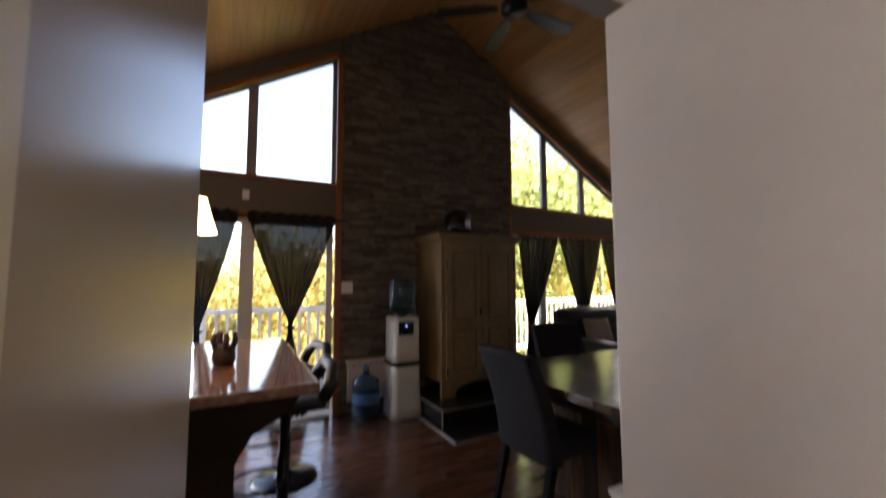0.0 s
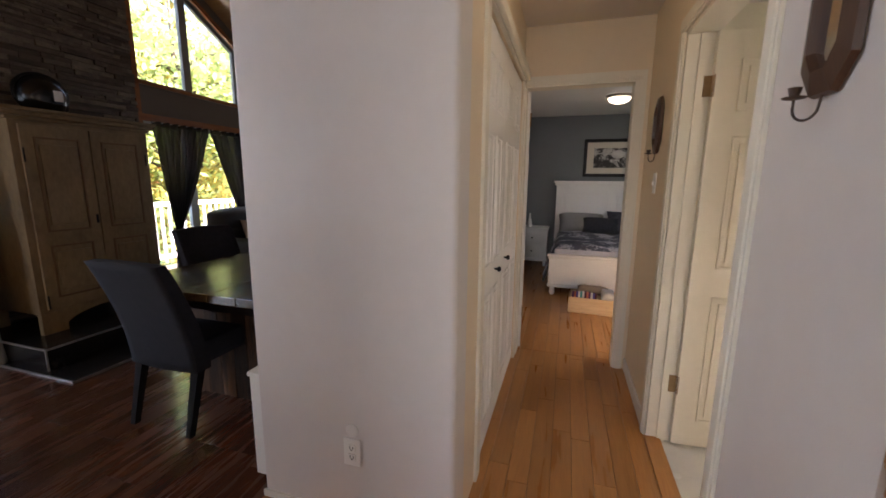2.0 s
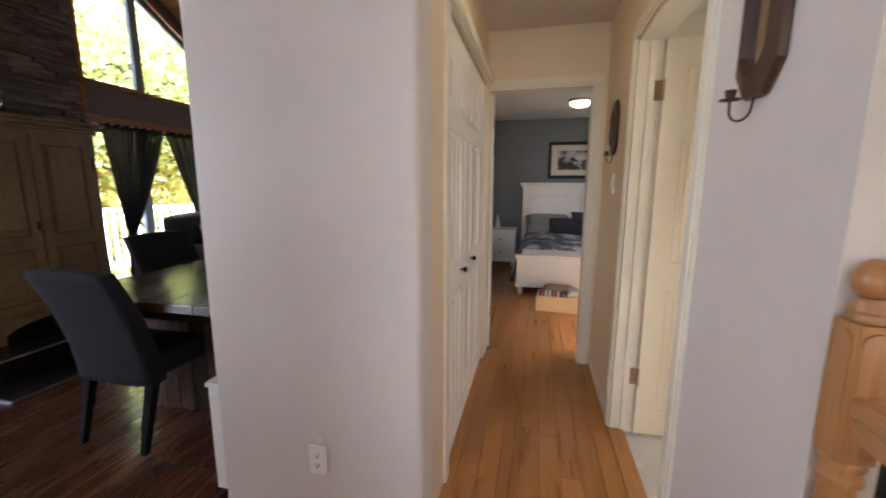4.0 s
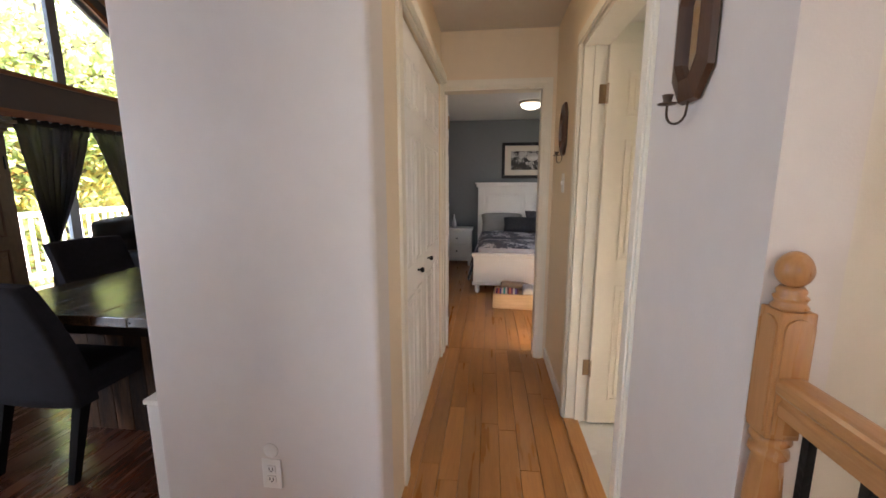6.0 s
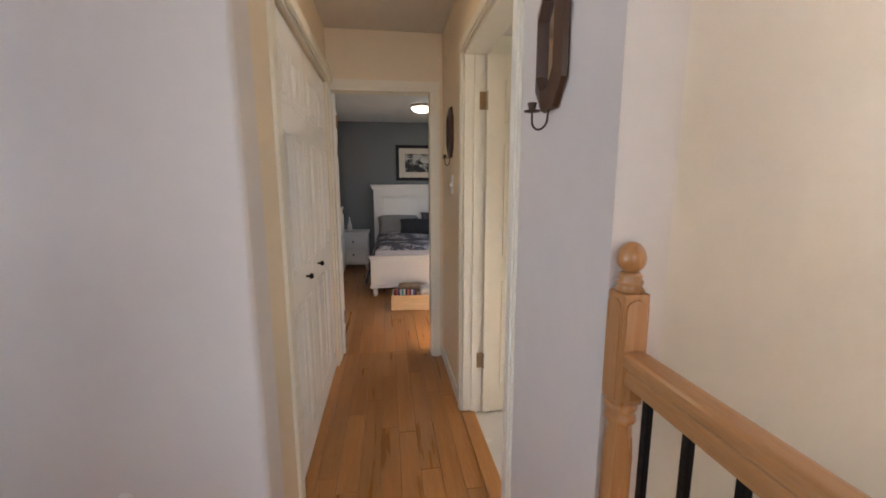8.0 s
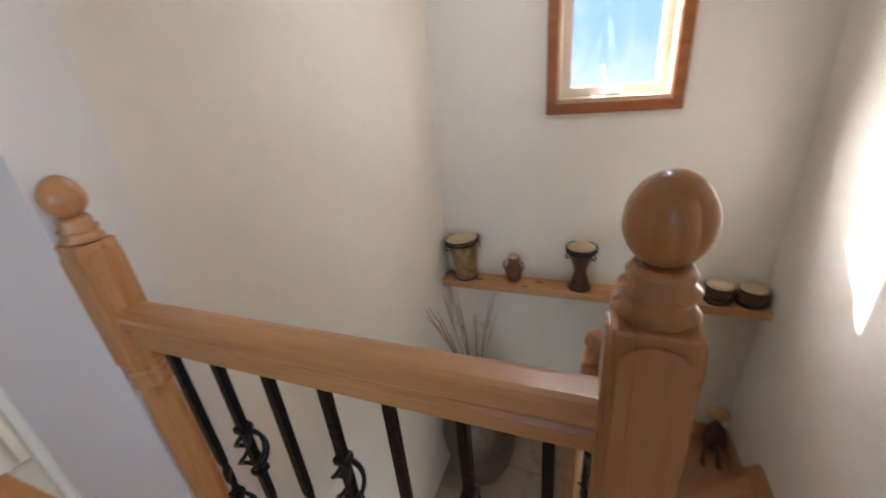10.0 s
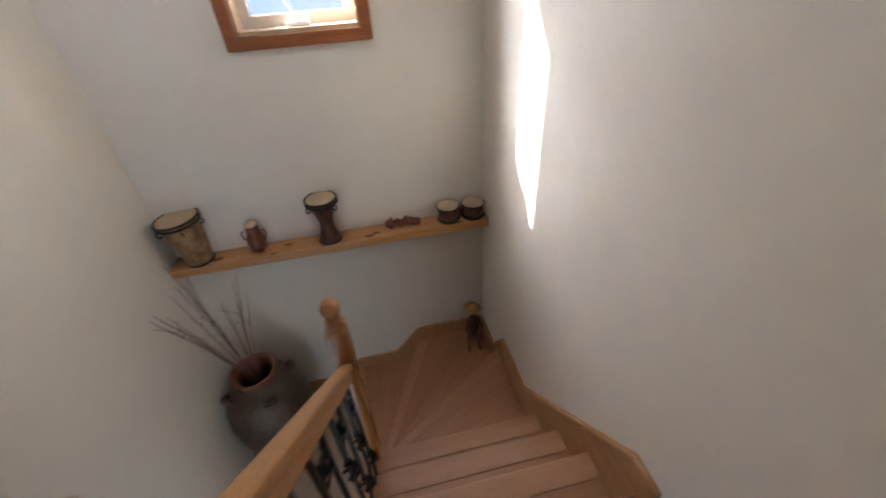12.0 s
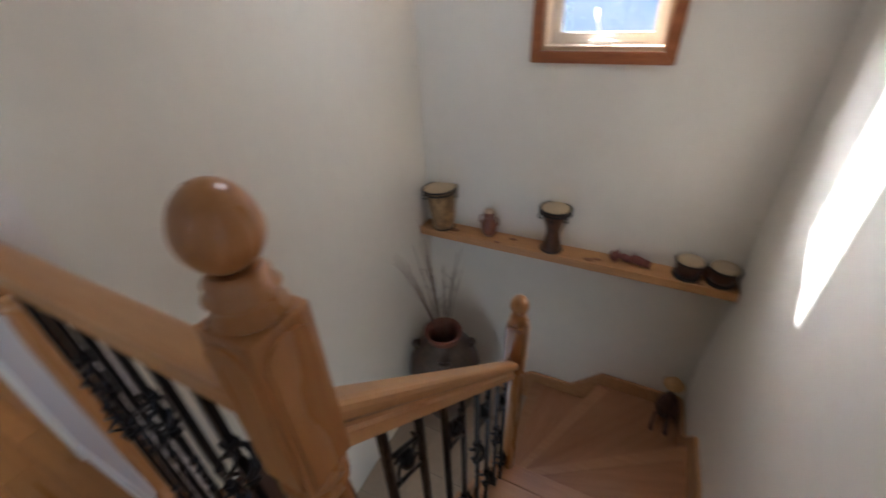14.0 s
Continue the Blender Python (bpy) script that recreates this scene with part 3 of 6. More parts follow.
part("tread", winder([(2.365, YW_), (XW_, YW_), (XW_, -.73), (CX + .03, CY + .01), (CX - .02, CY - .02)], ZB_, 50), M["oakx"], stair).matrix_basis = pose(0, 0, 0, 0, 0, 50)
part("tread", winder([(XW_, -.765), (XW_, -.28), (CX + .05, -.28), (CX, CY - .01)], ZC, 80), M["oakx"], stair).matrix_basis = pose(0, 0, 0, 0, 0, 80)
part("riser", slab(bmesh.new(), [(2.38, YW_, ZB_ - .03), (CX, CY - .02, ZB_ - .03), (CX, CY - .02, ZA - .03), (2.38, YW_, ZA - .03)], (.012, .008, 0)), M["oakx"], stair)
part("riser", slab(bmesh.new(), [(XW_, -.745, ZC - .03), (CX + .02, CY - .01, ZC - .03), (CX + .02, CY - .01, ZB_ - .03), (XW_, -.745, ZB_ - .03)], (.004, -.014, 0)), M["oakx"], stair)
part("riser", bx(CX + .05, XW_, -.31, -.295, ZL, ZC - .03), M["oakx"], stair)
winder_nosing((CX + .012, CY - .035), (2.403, YW_ + .002), (-.86, -.50), ZA)
winder_nosing((CX + .045, CY - .005), (XW_ - .001, -.727), (-.40, -.916), ZB_)
winder_nosing((CX + .055, -.277), (XW_ - .001, -.277), (0, -1), ZC)
# wall strings, cut in steps
oak_trim = wood("oak_skirting", (0.33, 0.155, 0.055), (0.46, 0.24, 0.10), 0.36, 3, "x")
near = [(1.12, .084), (1.23, .086), (1.50, -.18), (1.985, -.655), (2.35, -.665), (2.50, -.885), (2.80, -.915)]
part("skirting", slab(bmesh.new(), [(x, YN, z) for x, z in near] + [(x, YN, z - .34) for x, z in reversed(near)], (0, .02, 0)), oak_trim, stair, "honey oak stepped wall string")
part("skirting_cap", tube(bmesh.new(), [(x, YN + .012, z) for x, z in near], .013, 8), oak_trim, stair)
win_side = [(YN + .02, -.913), (-1.10, -.914), (-.738, -.918), (-.55, -1.118), (-.26, -1.128), (-.067, -1.274), (YC, -1.29)]
part("skirting", slab(bmesh.new(), [(XS, y, z) for y, z in win_side] + [(XS, win_side[-1][0], ZL), (XS, win_side[0][0], ZL)], (-.02, 0, 0)), oak_trim, stair, "honey oak stepped wall string")
part("skirting_cap", tube(bmesh.new(), [(XS - .012, y, z) for y, z in win_side], .011, 8), oak_trim, stair)
# open string under the handrail
part("open_string", slab(bmesh.new(), [(1.0, YR, -.02), (1.16, YR, -.02), (1.80, YR, -.66), (1.80, YR, -1.0), (1.0, YR, -.30)], (0, -.02, 0)), oak_trim, stair)
part("stair_side", slab(bmesh.new(), [(1.05, YR - .021, -.25), (1.82, YR - .021, -.9), (1.82, YR - .021, ZL), (1.05, YR - .021, ZL)], (0, -.02, 0)), M["stairwall"], stair, "cream painted wall below the flight")


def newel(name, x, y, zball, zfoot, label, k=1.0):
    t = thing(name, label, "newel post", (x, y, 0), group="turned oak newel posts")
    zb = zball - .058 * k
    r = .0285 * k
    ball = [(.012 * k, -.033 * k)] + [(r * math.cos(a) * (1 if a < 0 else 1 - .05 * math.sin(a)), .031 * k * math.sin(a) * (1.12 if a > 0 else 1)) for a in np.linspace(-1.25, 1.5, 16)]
    part("finial", lathe(bmesh.new(), [(q, z + zball) for q, z in ball], 28), M["oakz"], t, "polished round ball finial")
    part("neck", lathe(bmesh.new(), [(q * k, zb + d * k) for q, d in ((.025, -.012), (.029, -.008), (.023, 0), (.025, .006), (.027, .010), (.021, .015), (.023, .022), (.018, .029))], 24), M["oakz"], t)
    # square block whose faces end in arches
    bm = bmesh.new()
    h0, h1, w = zb - .225, zb - .012 * k, .029 * k
    box(bm, -w, w, -w, w, h0, h1, .004)
    for a in range(4):
        rot = Matrix.Rotation(a * math.pi / 2, 3, "Z")
        e = .023 * k
        arch = [(-e, h0 + .012), (e, h0 + .012), (e, h1 - .028)] + [(e * math.cos(q), h1 - .028 + .018 * math.sin(q)) for q in np.linspace(0, math.pi, 9)] + [(-e, h1 - .028)]
        part("block_face", slab(bmesh.new(), [rot @ Vector((u, -w + .0005, z)) for u, z in arch], rot @ Vector((0, -.004, 0))), M["oakz"], t)
    part("block", bm, M["oakz"], t)
    f = zfoot
    top = h0
    prof = [(.030, top), (.034, top - .010), (.026, top - .018), (.032, top - .028), (.033, top - .036), (.025, top - .044), (.027, top - .06), (.031, top - .12), (.030, (top + f) / 2), (.025, f + .30), (.026, f + .24), (.033, f + .232), (.026, f + .222), (.030, f + .20)]
    part("shaft", lathe(bmesh.new(), [(q * k, z) for q, z in reversed(prof)], 24), M["oakz"], t)
    part("base", bx(-.031 * k, .031 * k, -.031 * k, .031 * k, f, f + .21, .005), M["oakz"], t)
    return t


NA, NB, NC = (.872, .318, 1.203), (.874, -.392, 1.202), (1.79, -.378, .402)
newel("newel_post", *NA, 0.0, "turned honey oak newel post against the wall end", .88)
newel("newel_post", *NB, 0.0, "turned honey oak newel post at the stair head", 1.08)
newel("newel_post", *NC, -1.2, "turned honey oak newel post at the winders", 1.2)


def rail_bar(p0, p1):
    p0, p1 = Vector(p0), Vector(p1)
    d = (p1 - p0)
    side = d.cross(Vector((0, 0, 1))).normalized()
    up = side.cross(d).normalized()
    half = [(.0165, -.062), (.0165, -.043), (.0125, -.038), (.0125, -.032), (.0195, -.027), (.0238, -.021), (.0246, -.011), (.0228, -.0045), (.018, -.0008), (.011, .0008)]
    prof = half + [(-a, b) for a, b in reversed(half)]
    return slab(bmesh.new(), [p0 + side * a + up * b for a, b in prof], d)


BAR_PROF = .0065


def twist_bar(bm, x, y, z0, z1, twist=()):
    n, hw = 40, BAR_PROF
    rings = []
    for i in range(n + 1):
        z = z0 + (z1 - z0) * i / n
        a = 0.0
        for c, l in twist:
            a += math.tau * min(1, max(0, (z - c + l / 2) / l))
        rings.append([bm.verts.new((x + hw * 1.35 * math.cos(a + q * math.pi / 2 + math.pi / 4), y + hw * 1.35 * math.sin(a + q * math.pi / 2 + math.pi / 4), z)) for q in range(4)])
    for p, q in zip(rings, rings[1:]):
        for i in range(4):
            bm.faces.new((p[i], p[(i + 1) % 4], q[(i + 1) % 4], q[i]))
    bm.faces.new(rings[0])
    bm.faces.new(rings[-1])


def basket(bm, x, y, z):
    for k in range(4):
        pts = []
        for i in range(13):
            u = i / 12
            a = k * math.pi / 2 + u * math.pi
            r = .020 * math.sin(math.pi * u) + .004
            pts.append((x + r * math.cos(a), y + r * math.sin(a), z + (u - .5) * .085))
        tube(bm, pts, .0035, 6)
    for s in (-1, 1):
        box(bm, x - .011, x + .011, y - .011, y + .011, z + s * .048 - .006, z + s * .048 + .006, .003)


rail = thing("guard_rail", "oak handrail on black twisted iron balusters beside the hall", "railing")
part("handrail", rail_bar((NA[0], NA[1] - .03, 1.036), (NB[0], NB[1] + .03, 1.036)), M["oak"], rail, "smooth moulded oak handrail")
ys = [.242 - i * .093 for i in range(7)]
for i, y in enumerate(ys):
    bm = bmesh.new()
    if i % 2:
        twist_bar(bm, NA[0], y, .012, .982, ((.60, .12), (.30, .14)))
        basket(bm, NA[0], y, .782)
    else:
        twist_bar(bm, NA[0], y, .012, .982, ((.62, .2), (.25, .15)))
        if i in (0, 4):
            basket(bm, NA[0], y, .585)
    b = part("baluster", bm, M["iron"], rail, "black wrought iron baluster")
    part("shoe", bx(NA[0] - .014, NA[0] + .014, y - .014, y + .014, .012, .035, .004), M["iron"], b)

srail = thing("stair_rail", "sloping oak handrail on black scrolled iron balusters", "railing")
P0, P1 = Vector((NB[0] + .03, NB[1], .985)), Vector((NC[0] - .03, NC[1], .14))
part("handrail", rail_bar(P0, P1), M["oak"], srail, "smooth moulded oak handrail")
def on_rail(x):
    u = (x - P0.x) / (P1.x - P0.x)
    return P0.y + (P1.y - P0.y) * u, P0.z + (P1.z - P0.z) * u
def step_z(x):
    for (xa, z) in NO:
        if x < xa + .01:
            return z
    return ZA
xs = [.985 + i * .098 for i in range(8)]
for i, x in enumerate(xs):
    y, zt = on_rail(x)
    z0 = step_z(x)
    bm = bmesh.new()
    twist_bar(bm, x, y, z0, zt - .05, ((z0 + .2, .15),))
    basket(bm, x, y, z0 + (.22 if i % 2 else .34))
    b = part("baluster", bm, M["iron"], srail, "black wrought iron baluster")
    part("shoe", bx(x - .014, x + .014, y - .014, y + .014, z0, z0 + .022, .004), M["iron"], b)
for i in (0, 2, 4, 6):
    xa, xb = xs[i], xs[i + 1]
    ya, za = on_rail(xa)
    yb, zb = on_rail(xb)
    xm, ym, zm = (xa + xb) / 2, (ya + yb) / 2, (za + zb) / 2 - .20
    bm = bmesh.new()
    for k in range(4):
        a0 = k * math.pi / 2 + .3
        tube(bm, [(xm + (.006 + .034 * u) * math.cos(a0 + 2.2 * u), ym, zm + (.006 + .046 * u) * math.sin(a0 + 2.2 * u)) for u in np.linspace(0, 1, 9)], .004, 6, .003)
    tube(bm, [(xa, ya, zm + .07), (xm, ym, zm + .035), (xb, yb, zm + .0)], .0045, 6)
    tube(bm, [(xa, ya, zm - .02), (xm, ym, zm - .05), (xb, yb, zm - .09)], .0045, 6)
    lathe(bm, ((.004, -.02), (.016, -.008), (.016, .008), (.004, .02)), 10, (xm, ym, zm))
    part("scroll_panel", bm, M["iron"], srail, "black iron scroll medallion")

# window of the stairwell
win = tagged(new("window_1"), "small stained pine framed crank window", "window", kind="structure")
XT = XS - .022
def miter(y0, y1, z0, z1, w):
    return (((y0, z0), (y1, z0), (y1 - w, z0 + w), (y0 + w, z0 + w)), ((y1, z0), (y1, z1), (y1 - w, z1 - w), (y1 - w, z0 + w)), ((y1, z1), (y0, z1), (y0 + w, z1 - w), (y1 - w, z1 - w)), ((y0, z1), (y0, z0), (y0 + w, z0 + w), (y0 + w, z1 - w)))
for q in miter(-.705, -.077, 1.042, 2.07, .052):
    bm = slab(bmesh.new(), [(XS, y, z) for y, z in q], (-.022, 0, 0))
    bmesh.ops.bevel(bm, geom=list(bm.edges), offset=.004, segments=2, affect="EDGES")
    part("window_trim", bm, M["redpine"], win, "reddish stained pine trim")
for r in ((XS, XS + .16, WY0, WY0 + .018, WZ0, WZ1), (XS, XS + .16, WY1 - .018, WY1, WZ0, WZ1), (XS, XS + .16, WY0, WY1, WZ0, WZ0 + .018), (XS, XS + .16, WY0, WY1, WZ1 - .018, WZ1)):
    part("window_jamb", bx(*r), M["jamb"], win)
for q in miter(WY0 + .018, WY1 - .018, WZ0 + .018, WZ1 - .018, .048):
    bm = slab(bmesh.new(), [(XS + .10, y, z) for y, z in q], (.04, 0, 0))
    bmesh.ops.bevel(bm, geom=list(bm.edges), offset=.004, segments=2, affect="EDGES")
    part("sash", bm, mat("pale_sash", (0.56, 0.50, 0.42), 0.5, var=0.1) if "pale_sash" not in bpy.data.materials else bpy.data.materials["pale_sash"], win)
pane = part("pane", bx(XS + .118, XS + .124, WY0 + .06, WY1 - .06, WZ0 + .06, WZ1 - .06), M["glass"], win)
pane.visible_shadow = False
part("crank", tube(boxes((XS + .03, XS + .06, -.44, -.34, WZ0 + .018, WZ0 + .04, .006)), [(XS + .045, -.38, WZ0 + .04), (XS + .03, -.40, WZ0 + .055), (XS + .025, -.44, WZ0 + .06)], .006, 8), M["white"], win, "white window crank")
part("stay_arm", tube(bmesh.new(), [(XS + .058, -.38, WZ0 + .05), (XS + .09, -.35, WZ0 + .12), (XS + .13, -.34, WZ0 + .16)], .005, 8), M["white"], win)

# shelf and what stands on it
shelf = thing("wall_shelf", "long knotty pine wall shelf", "shelf")
part("board", bx(2.69, XS, YN, YC, -.005, .047, .004), M["pine"], shelf)
knot = mat("pine_knot", (0.20, 0.075, 0.025), 0.55, var=0.3, scale=40)
for y, x, r in ((.33, 2.73, .014), (-.06, 2.76, .010), (-.52, 2.71, .012), (-.56, 2.73, .009), (-1.05, 2.70, .010), (.02, 2.69, .008)):
    part("knot", lathe(bmesh.new(), ((r * 1.6, .0), (r * 1.5, .0012), (r * .4, .0016)), 14), knot, shelf, "dark pine knot").matrix_basis = pose(x + .012, y, .047) @ Matrix.Diagonal((1, 1.7, 1, 1))
skin = mat("drum_skin", (0.43, 0.32, 0.19), 0.6, var=0.12, scale=20, bump=0.08)
carved = mat("carved_drum_wood", (0.06, 0.026, 0.010), 0.45, var=0.5, scale=18, bump=0.6, bscale=30, color2=(0.42, 0.25, 0.10))
darkdrum = mat("dark_drum_wood", (0.03, 0.012, 0.006), 0.35, var=0.5, scale=18, bump=0.3, bscale=40, color2=(0.11, 0.04, 0.016))
rope = mat("black_rope", (0.02, 0.016, 0.013), 0.8, var=0.3, scale=60, bump=0.6, bscale=200)
SZ = .047
def drum(name, at, prof, body_m, label, rt, lean=(0, 0), ears=0, foot=True):
    t = thing(name, label, "drum", at)
    t.matrix_basis = pose(*at, lean[0], lean[1], 0)
    part("drum_body", lathe(bmesh.new(), prof, 32), body_m, t)
    h = prof[-1][1]
    part("drum_head", lathe(bmesh.new(), ((rt * .97, h), (rt * .97, h + .006), (rt * .90, h + .009), (.01, h + .009)), 32), skin, t, "pale stretched hide")
    rings = [(h + .003, rt + .003), (h - .018, rt + .002)] + ([(.007, prof[0][0] + .001)] if foot else [])
    for z, r in rings:
        part("rim", tube(bmesh.new(), [(r * math.cos(a), r * math.sin(a), z) for a in np.linspace(0, math.tau, 29)], .006, 6), rope, t, "black rope rim")
    for k in range(ears):
        a = 1.0 + k * math.tau / max(1, ears)
        c = Vector((rt * math.cos(a), rt * math.sin(a), h - .04))
        part("rope_loop", tube(bmesh.new(), [c + Vector((.012 * math.cos(q) * math.cos(a), .012 * math.cos(q) * math.sin(a), .016 * math.sin(q))) for q in np.linspace(0, math.tau, 13)], .004, 6), rope, t)
    return t
drum("drum", (2.755, .408, SZ), ((.066, 0), (.072, .05), (.084, .14), (.095, .23), (.102, .275)), carved, "tall carved pale wooden drum with a hide head", .104, lean=(-4, 0), ears=5)
drum("drum", (2.752, -.298, SZ), ((.060, 0), (.058, .02), (.050, .05), (.040, .09), (.038, .12), (.046, .16), (.062, .205), (.076, .245), (.080, .265)), darkdrum, "dark goblet-shaped drum with a hide head", .081, ears=6)
bongo = thing("bongo_drums", "pair of small dark joined bongo drums", "drum", (2.755, 0, SZ))
bongo.scale = (1.0, 1.0, 1.0)
for y, r, h in ((-1.0, .064, .098), (-1.152, .066, .095)):
    part("drum_body", lathe(bmesh.new(), ((r * .86, .012), (r * .95, .05), (r, h)), 28, (0, y, 0)), darkdrum, bongo)
    part("drum_head", lathe(bmesh.new(), ((r, h), (r * .98, h + .006), (.01, h + .008)), 28, (0, y, 0)), skin, bongo, "pale stretched hide")
    for rr_, z, k in ((r + .002, h - .004, .005), (r * .88, .012, .012)):
        part("rim", tube(bmesh.new(), [(rr_ * math.cos(a), y + rr_ * math.sin(a), z) for a in np.linspace(0, math.tau, 25)], k, 6), rope, bongo)
part("bridge", bx(-.02, .02, -1.10, -1.055, .03, .075, .006), darkdrum, bongo)
# owl-shaped jar
clay = mat("red_clay", (0.09, 0.025, 0.012), 0.3, var=0.5, scale=25, bump=0.35, bscale=35, color2=(0.19, 0.058, 0.028))
owl = thing("clay_jug", "small glazed red clay jug with a pale lid", "jug", (2.77, .10, SZ))
owl.scale = (1.0, 1.0, 1.05)
bm = lathe(bmesh.new(), ((.030, 0), (.046, .02), (.052, .06), (.046, .095), (.034, .115), (.036, .135), (.034, .155)), 26)
part("jug_body", bm, clay, owl)
part("lid", lathe(bmesh.new(), ((.034, .153), (.030, .166), (.012, .172), (.004, .174)), 20), mat("pale_clay", (0.5, 0.36, 0.24), 0.6, var=0.2, scale=30), owl, "pale clay lid")
for s in (-1, 1):
    part("handle", tube(bmesh.new(), [(-.005, s * (.046 + .016 * math.sin(q)), .10 + .028 * math.cos(q)) for q in np.linspace(0, math.pi, 9)], .005, 6), clay, owl)
for s in (-1, 1):
    part("boss", lathe(bmesh.new(), ((.011, 0), (.009, .006), (.003, .009)), 12), clay, owl).matrix_basis = pose(-.034, s * .016, .137, 0, -90, 0)
# carved root, reddish
rootm = mat("red_driftwood", (0.10, 0.022, 0.015), 0.55, var=0.5, scale=20, bump=0.4, color2=(0.24, 0.07, 0.045))
rnd = random.Random(4)
root = thing("driftwood", "knobbly dark red driftwood piece lying on the shelf", "ornament", (2.768, -.715, SZ))
root.scale = (1.2, 1.0, 1.15)
bm = bmesh.new()
for i in range(7):
    y = -.085 + i * .028
    pts = [(rnd.uniform(-.03, .03), y + rnd.uniform(-.03, .03), .014 + rnd.uniform(0, .012)), (rnd.uniform(-.015, .015), y, .028 + rnd.uniform(0, .014)), (rnd.uniform(-.03, .03), y + rnd.uniform(-.03, .04), .016)]
    tube(bm, pts, .019, 8, .014)
part("root", bm, rootm, root)

# floor jar with twigs
jar_m = mat("weathered_clay_jar", (0.022, 0.015, 0.011), 0.5, var=0.4, scale=5, bump=0.4, bscale=25, color2=(0.095, 0.060, 0.038))
jx, jy = 2.45, .295
jar = thing("floor_jar", "huge weathered brown clay jar on the landing", "jar", (jx, jy, ZL))
part("jar_body", lathe(bmesh.new(), ((.12, 0), (.15, .05), (.215, .20), (.248, .36), (.255, .46), (.24, .58), (.20, .68), (.145, .74), (.113, .765), (.110, .78)), 48, cap=False), jar_m, jar)
part("jar_lip", lathe(bmesh.new(), ((.110, .77), (.114, .80), (.128, .825), (.131, .837), (.120, .842), (.103, .82), (.096, .785), (.115, .69), (.19, .5)), 40, cap=False), mat("terracotta_lip", (0.16, 0.055, 0.03), 0.55, var=0.3, scale=14, bump=0.3), jar, "worn terracotta lip")
for a in (.4, 2.0, 3.6, 5.2):
    part("handle", tube(bmesh.new(), [((.18 + .028 * math.sin(q)) * math.cos(a + .16 * math.cos(q)), (.18 + .028 * math.sin(q)) * math.sin(a + .16 * math.cos(q)), .70 + .02 * math.sin(q)) for q in np.linspace(0, math.pi, 9)], .016, 8), jar_m, jar)
twig_m = mat("dry_twig", (0.14, 0.075, 0.05), 0.8, var=0.3, scale=30)
twigs = thing("dry_twigs", "bunch of thin curly dry twigs in the jar", "dry branches", (jx, jy, ZL + .5))
rnd = random.Random(8)
for i in range(18):
    # one bunch stands upright, the others lean towards the corner
    if i < 7:
        dx, dy, h = rnd.uniform(-.02, .08), rnd.uniform(-.16, -.02), rnd.uniform(.84, 1.04)
    elif i < 13:
        dx, dy, h = rnd.uniform(-.04, .06), rnd.uniform(.06, .19), rnd.uniform(.92, 1.12)
    else:
        dx, dy, h = rnd.uniform(-.22, -.10), rnd.uniform(.15, .22), rnd.uniform(.76, .97)
    pts, ph = [], rnd.uniform(0, 6)
    for k in range(14):
        u = k / 13
        pts.append((dx * u ** 1.7 + .010 * math.sin(11 * u + ph) * u, min(dy * u ** 1.5 + .010 * math.cos(9 * u + ph) * u, YC - jy - .015), .02 + h * u + .012 * math.sin(14 * u + ph) * u))
    b = tube(bmesh.new(), pts, .0035, 5, .0012)
    for q in range(2):
        k = rnd.randint(7, 11)
        p = Vector(pts[k])
        e = p + Vector((rnd.uniform(-.09, .03), rnd.uniform(-.05, .05), rnd.uniform(.05, .14)))
        e.y = min(e.y, YC - jy - .02)
        tube(b, [p, (p + e) / 2 + Vector((.006, -.006, 0)), e], .0018, 4, .0009)
    part("twig", b, twig_m, twigs)
# seated figurine with a straw hat, one plain shape
fig = bmesh.new()
fx, fy = 2.70, -1.13
lathe(fig, ((.02, .02), (.04, .05), (.045, .12), (.03, .20), (.018, .225)), 16, (fx, fy, ZB_))
lathe(fig, ((.012, .22), (.026, .24), (.028, .27), (.015, .295)), 14, (fx, fy, ZB_))
nf = len(fig.faces)
lathe(fig, ((.058, .285), (.062, .29), (.03, .305), (.024, .33), (.01, .335)), 20, (fx - .005, fy + .005, ZB_))
fig.faces.ensure_lookup_table()
for f in fig.faces[nf:]:
    f.material_index = 1
for s in (-1, 1):
    tube(fig, [(fx - .01, fy + s * .022, ZB_ + .07), (fx - .07, fy + s * .035 + .02, ZB_ + .09), (fx - .10, fy + s * .04 + .02, ZB_ + .02), (fx - .13, fy + s * .04 + .02, ZB_ + .012)], .012, 8)
    tube(fig, [(fx, fy + s * .035, ZB_ + .19), (fx - .03, fy + s * .06, ZB_ + .13), (fx - .05, fy + s * .04, ZB_ + .08)], .009, 8)
for v in fig.verts:
    v.co.z = ZB_ + (v.co.z - ZB_) * 1.12
tagged(part("figurine", fig, mat("carved_dark_figure", (0.035, 0.015, 0.01), 0.5, var=0.4, scale=25, color2=(0.12, 0.05, 0.03))), "small dark carved figurine sitting on the winder step", "figurine")
bpy.data.objects["figurine"].data.materials.append(mat("straw", (0.42, 0.24, 0.09), 0.7, var=0.2, scale=40))

# ---- bedroom ----
wp = mat("white_bed_paint", (0.74, 0.73, 0.71), 0.4, var=0.03, scale=4, bump=0.02)
bed = thing("bed", "white panelled wooden bed with grey patterned bedding", "bed", (.22, 4.39, 0))
BWD = 1.62
part("footboard", bx(0, BWD, 0, .05, .10, .455, .004), wp, bed)
part("footboard_cap", bx(-.022, BWD + .022, -.018, .07, .470, .495, .006), wp, bed)
part("footboard_moulding", bx(-.010, BWD + .010, -.010, .06, .440, .470, .010), wp, bed)
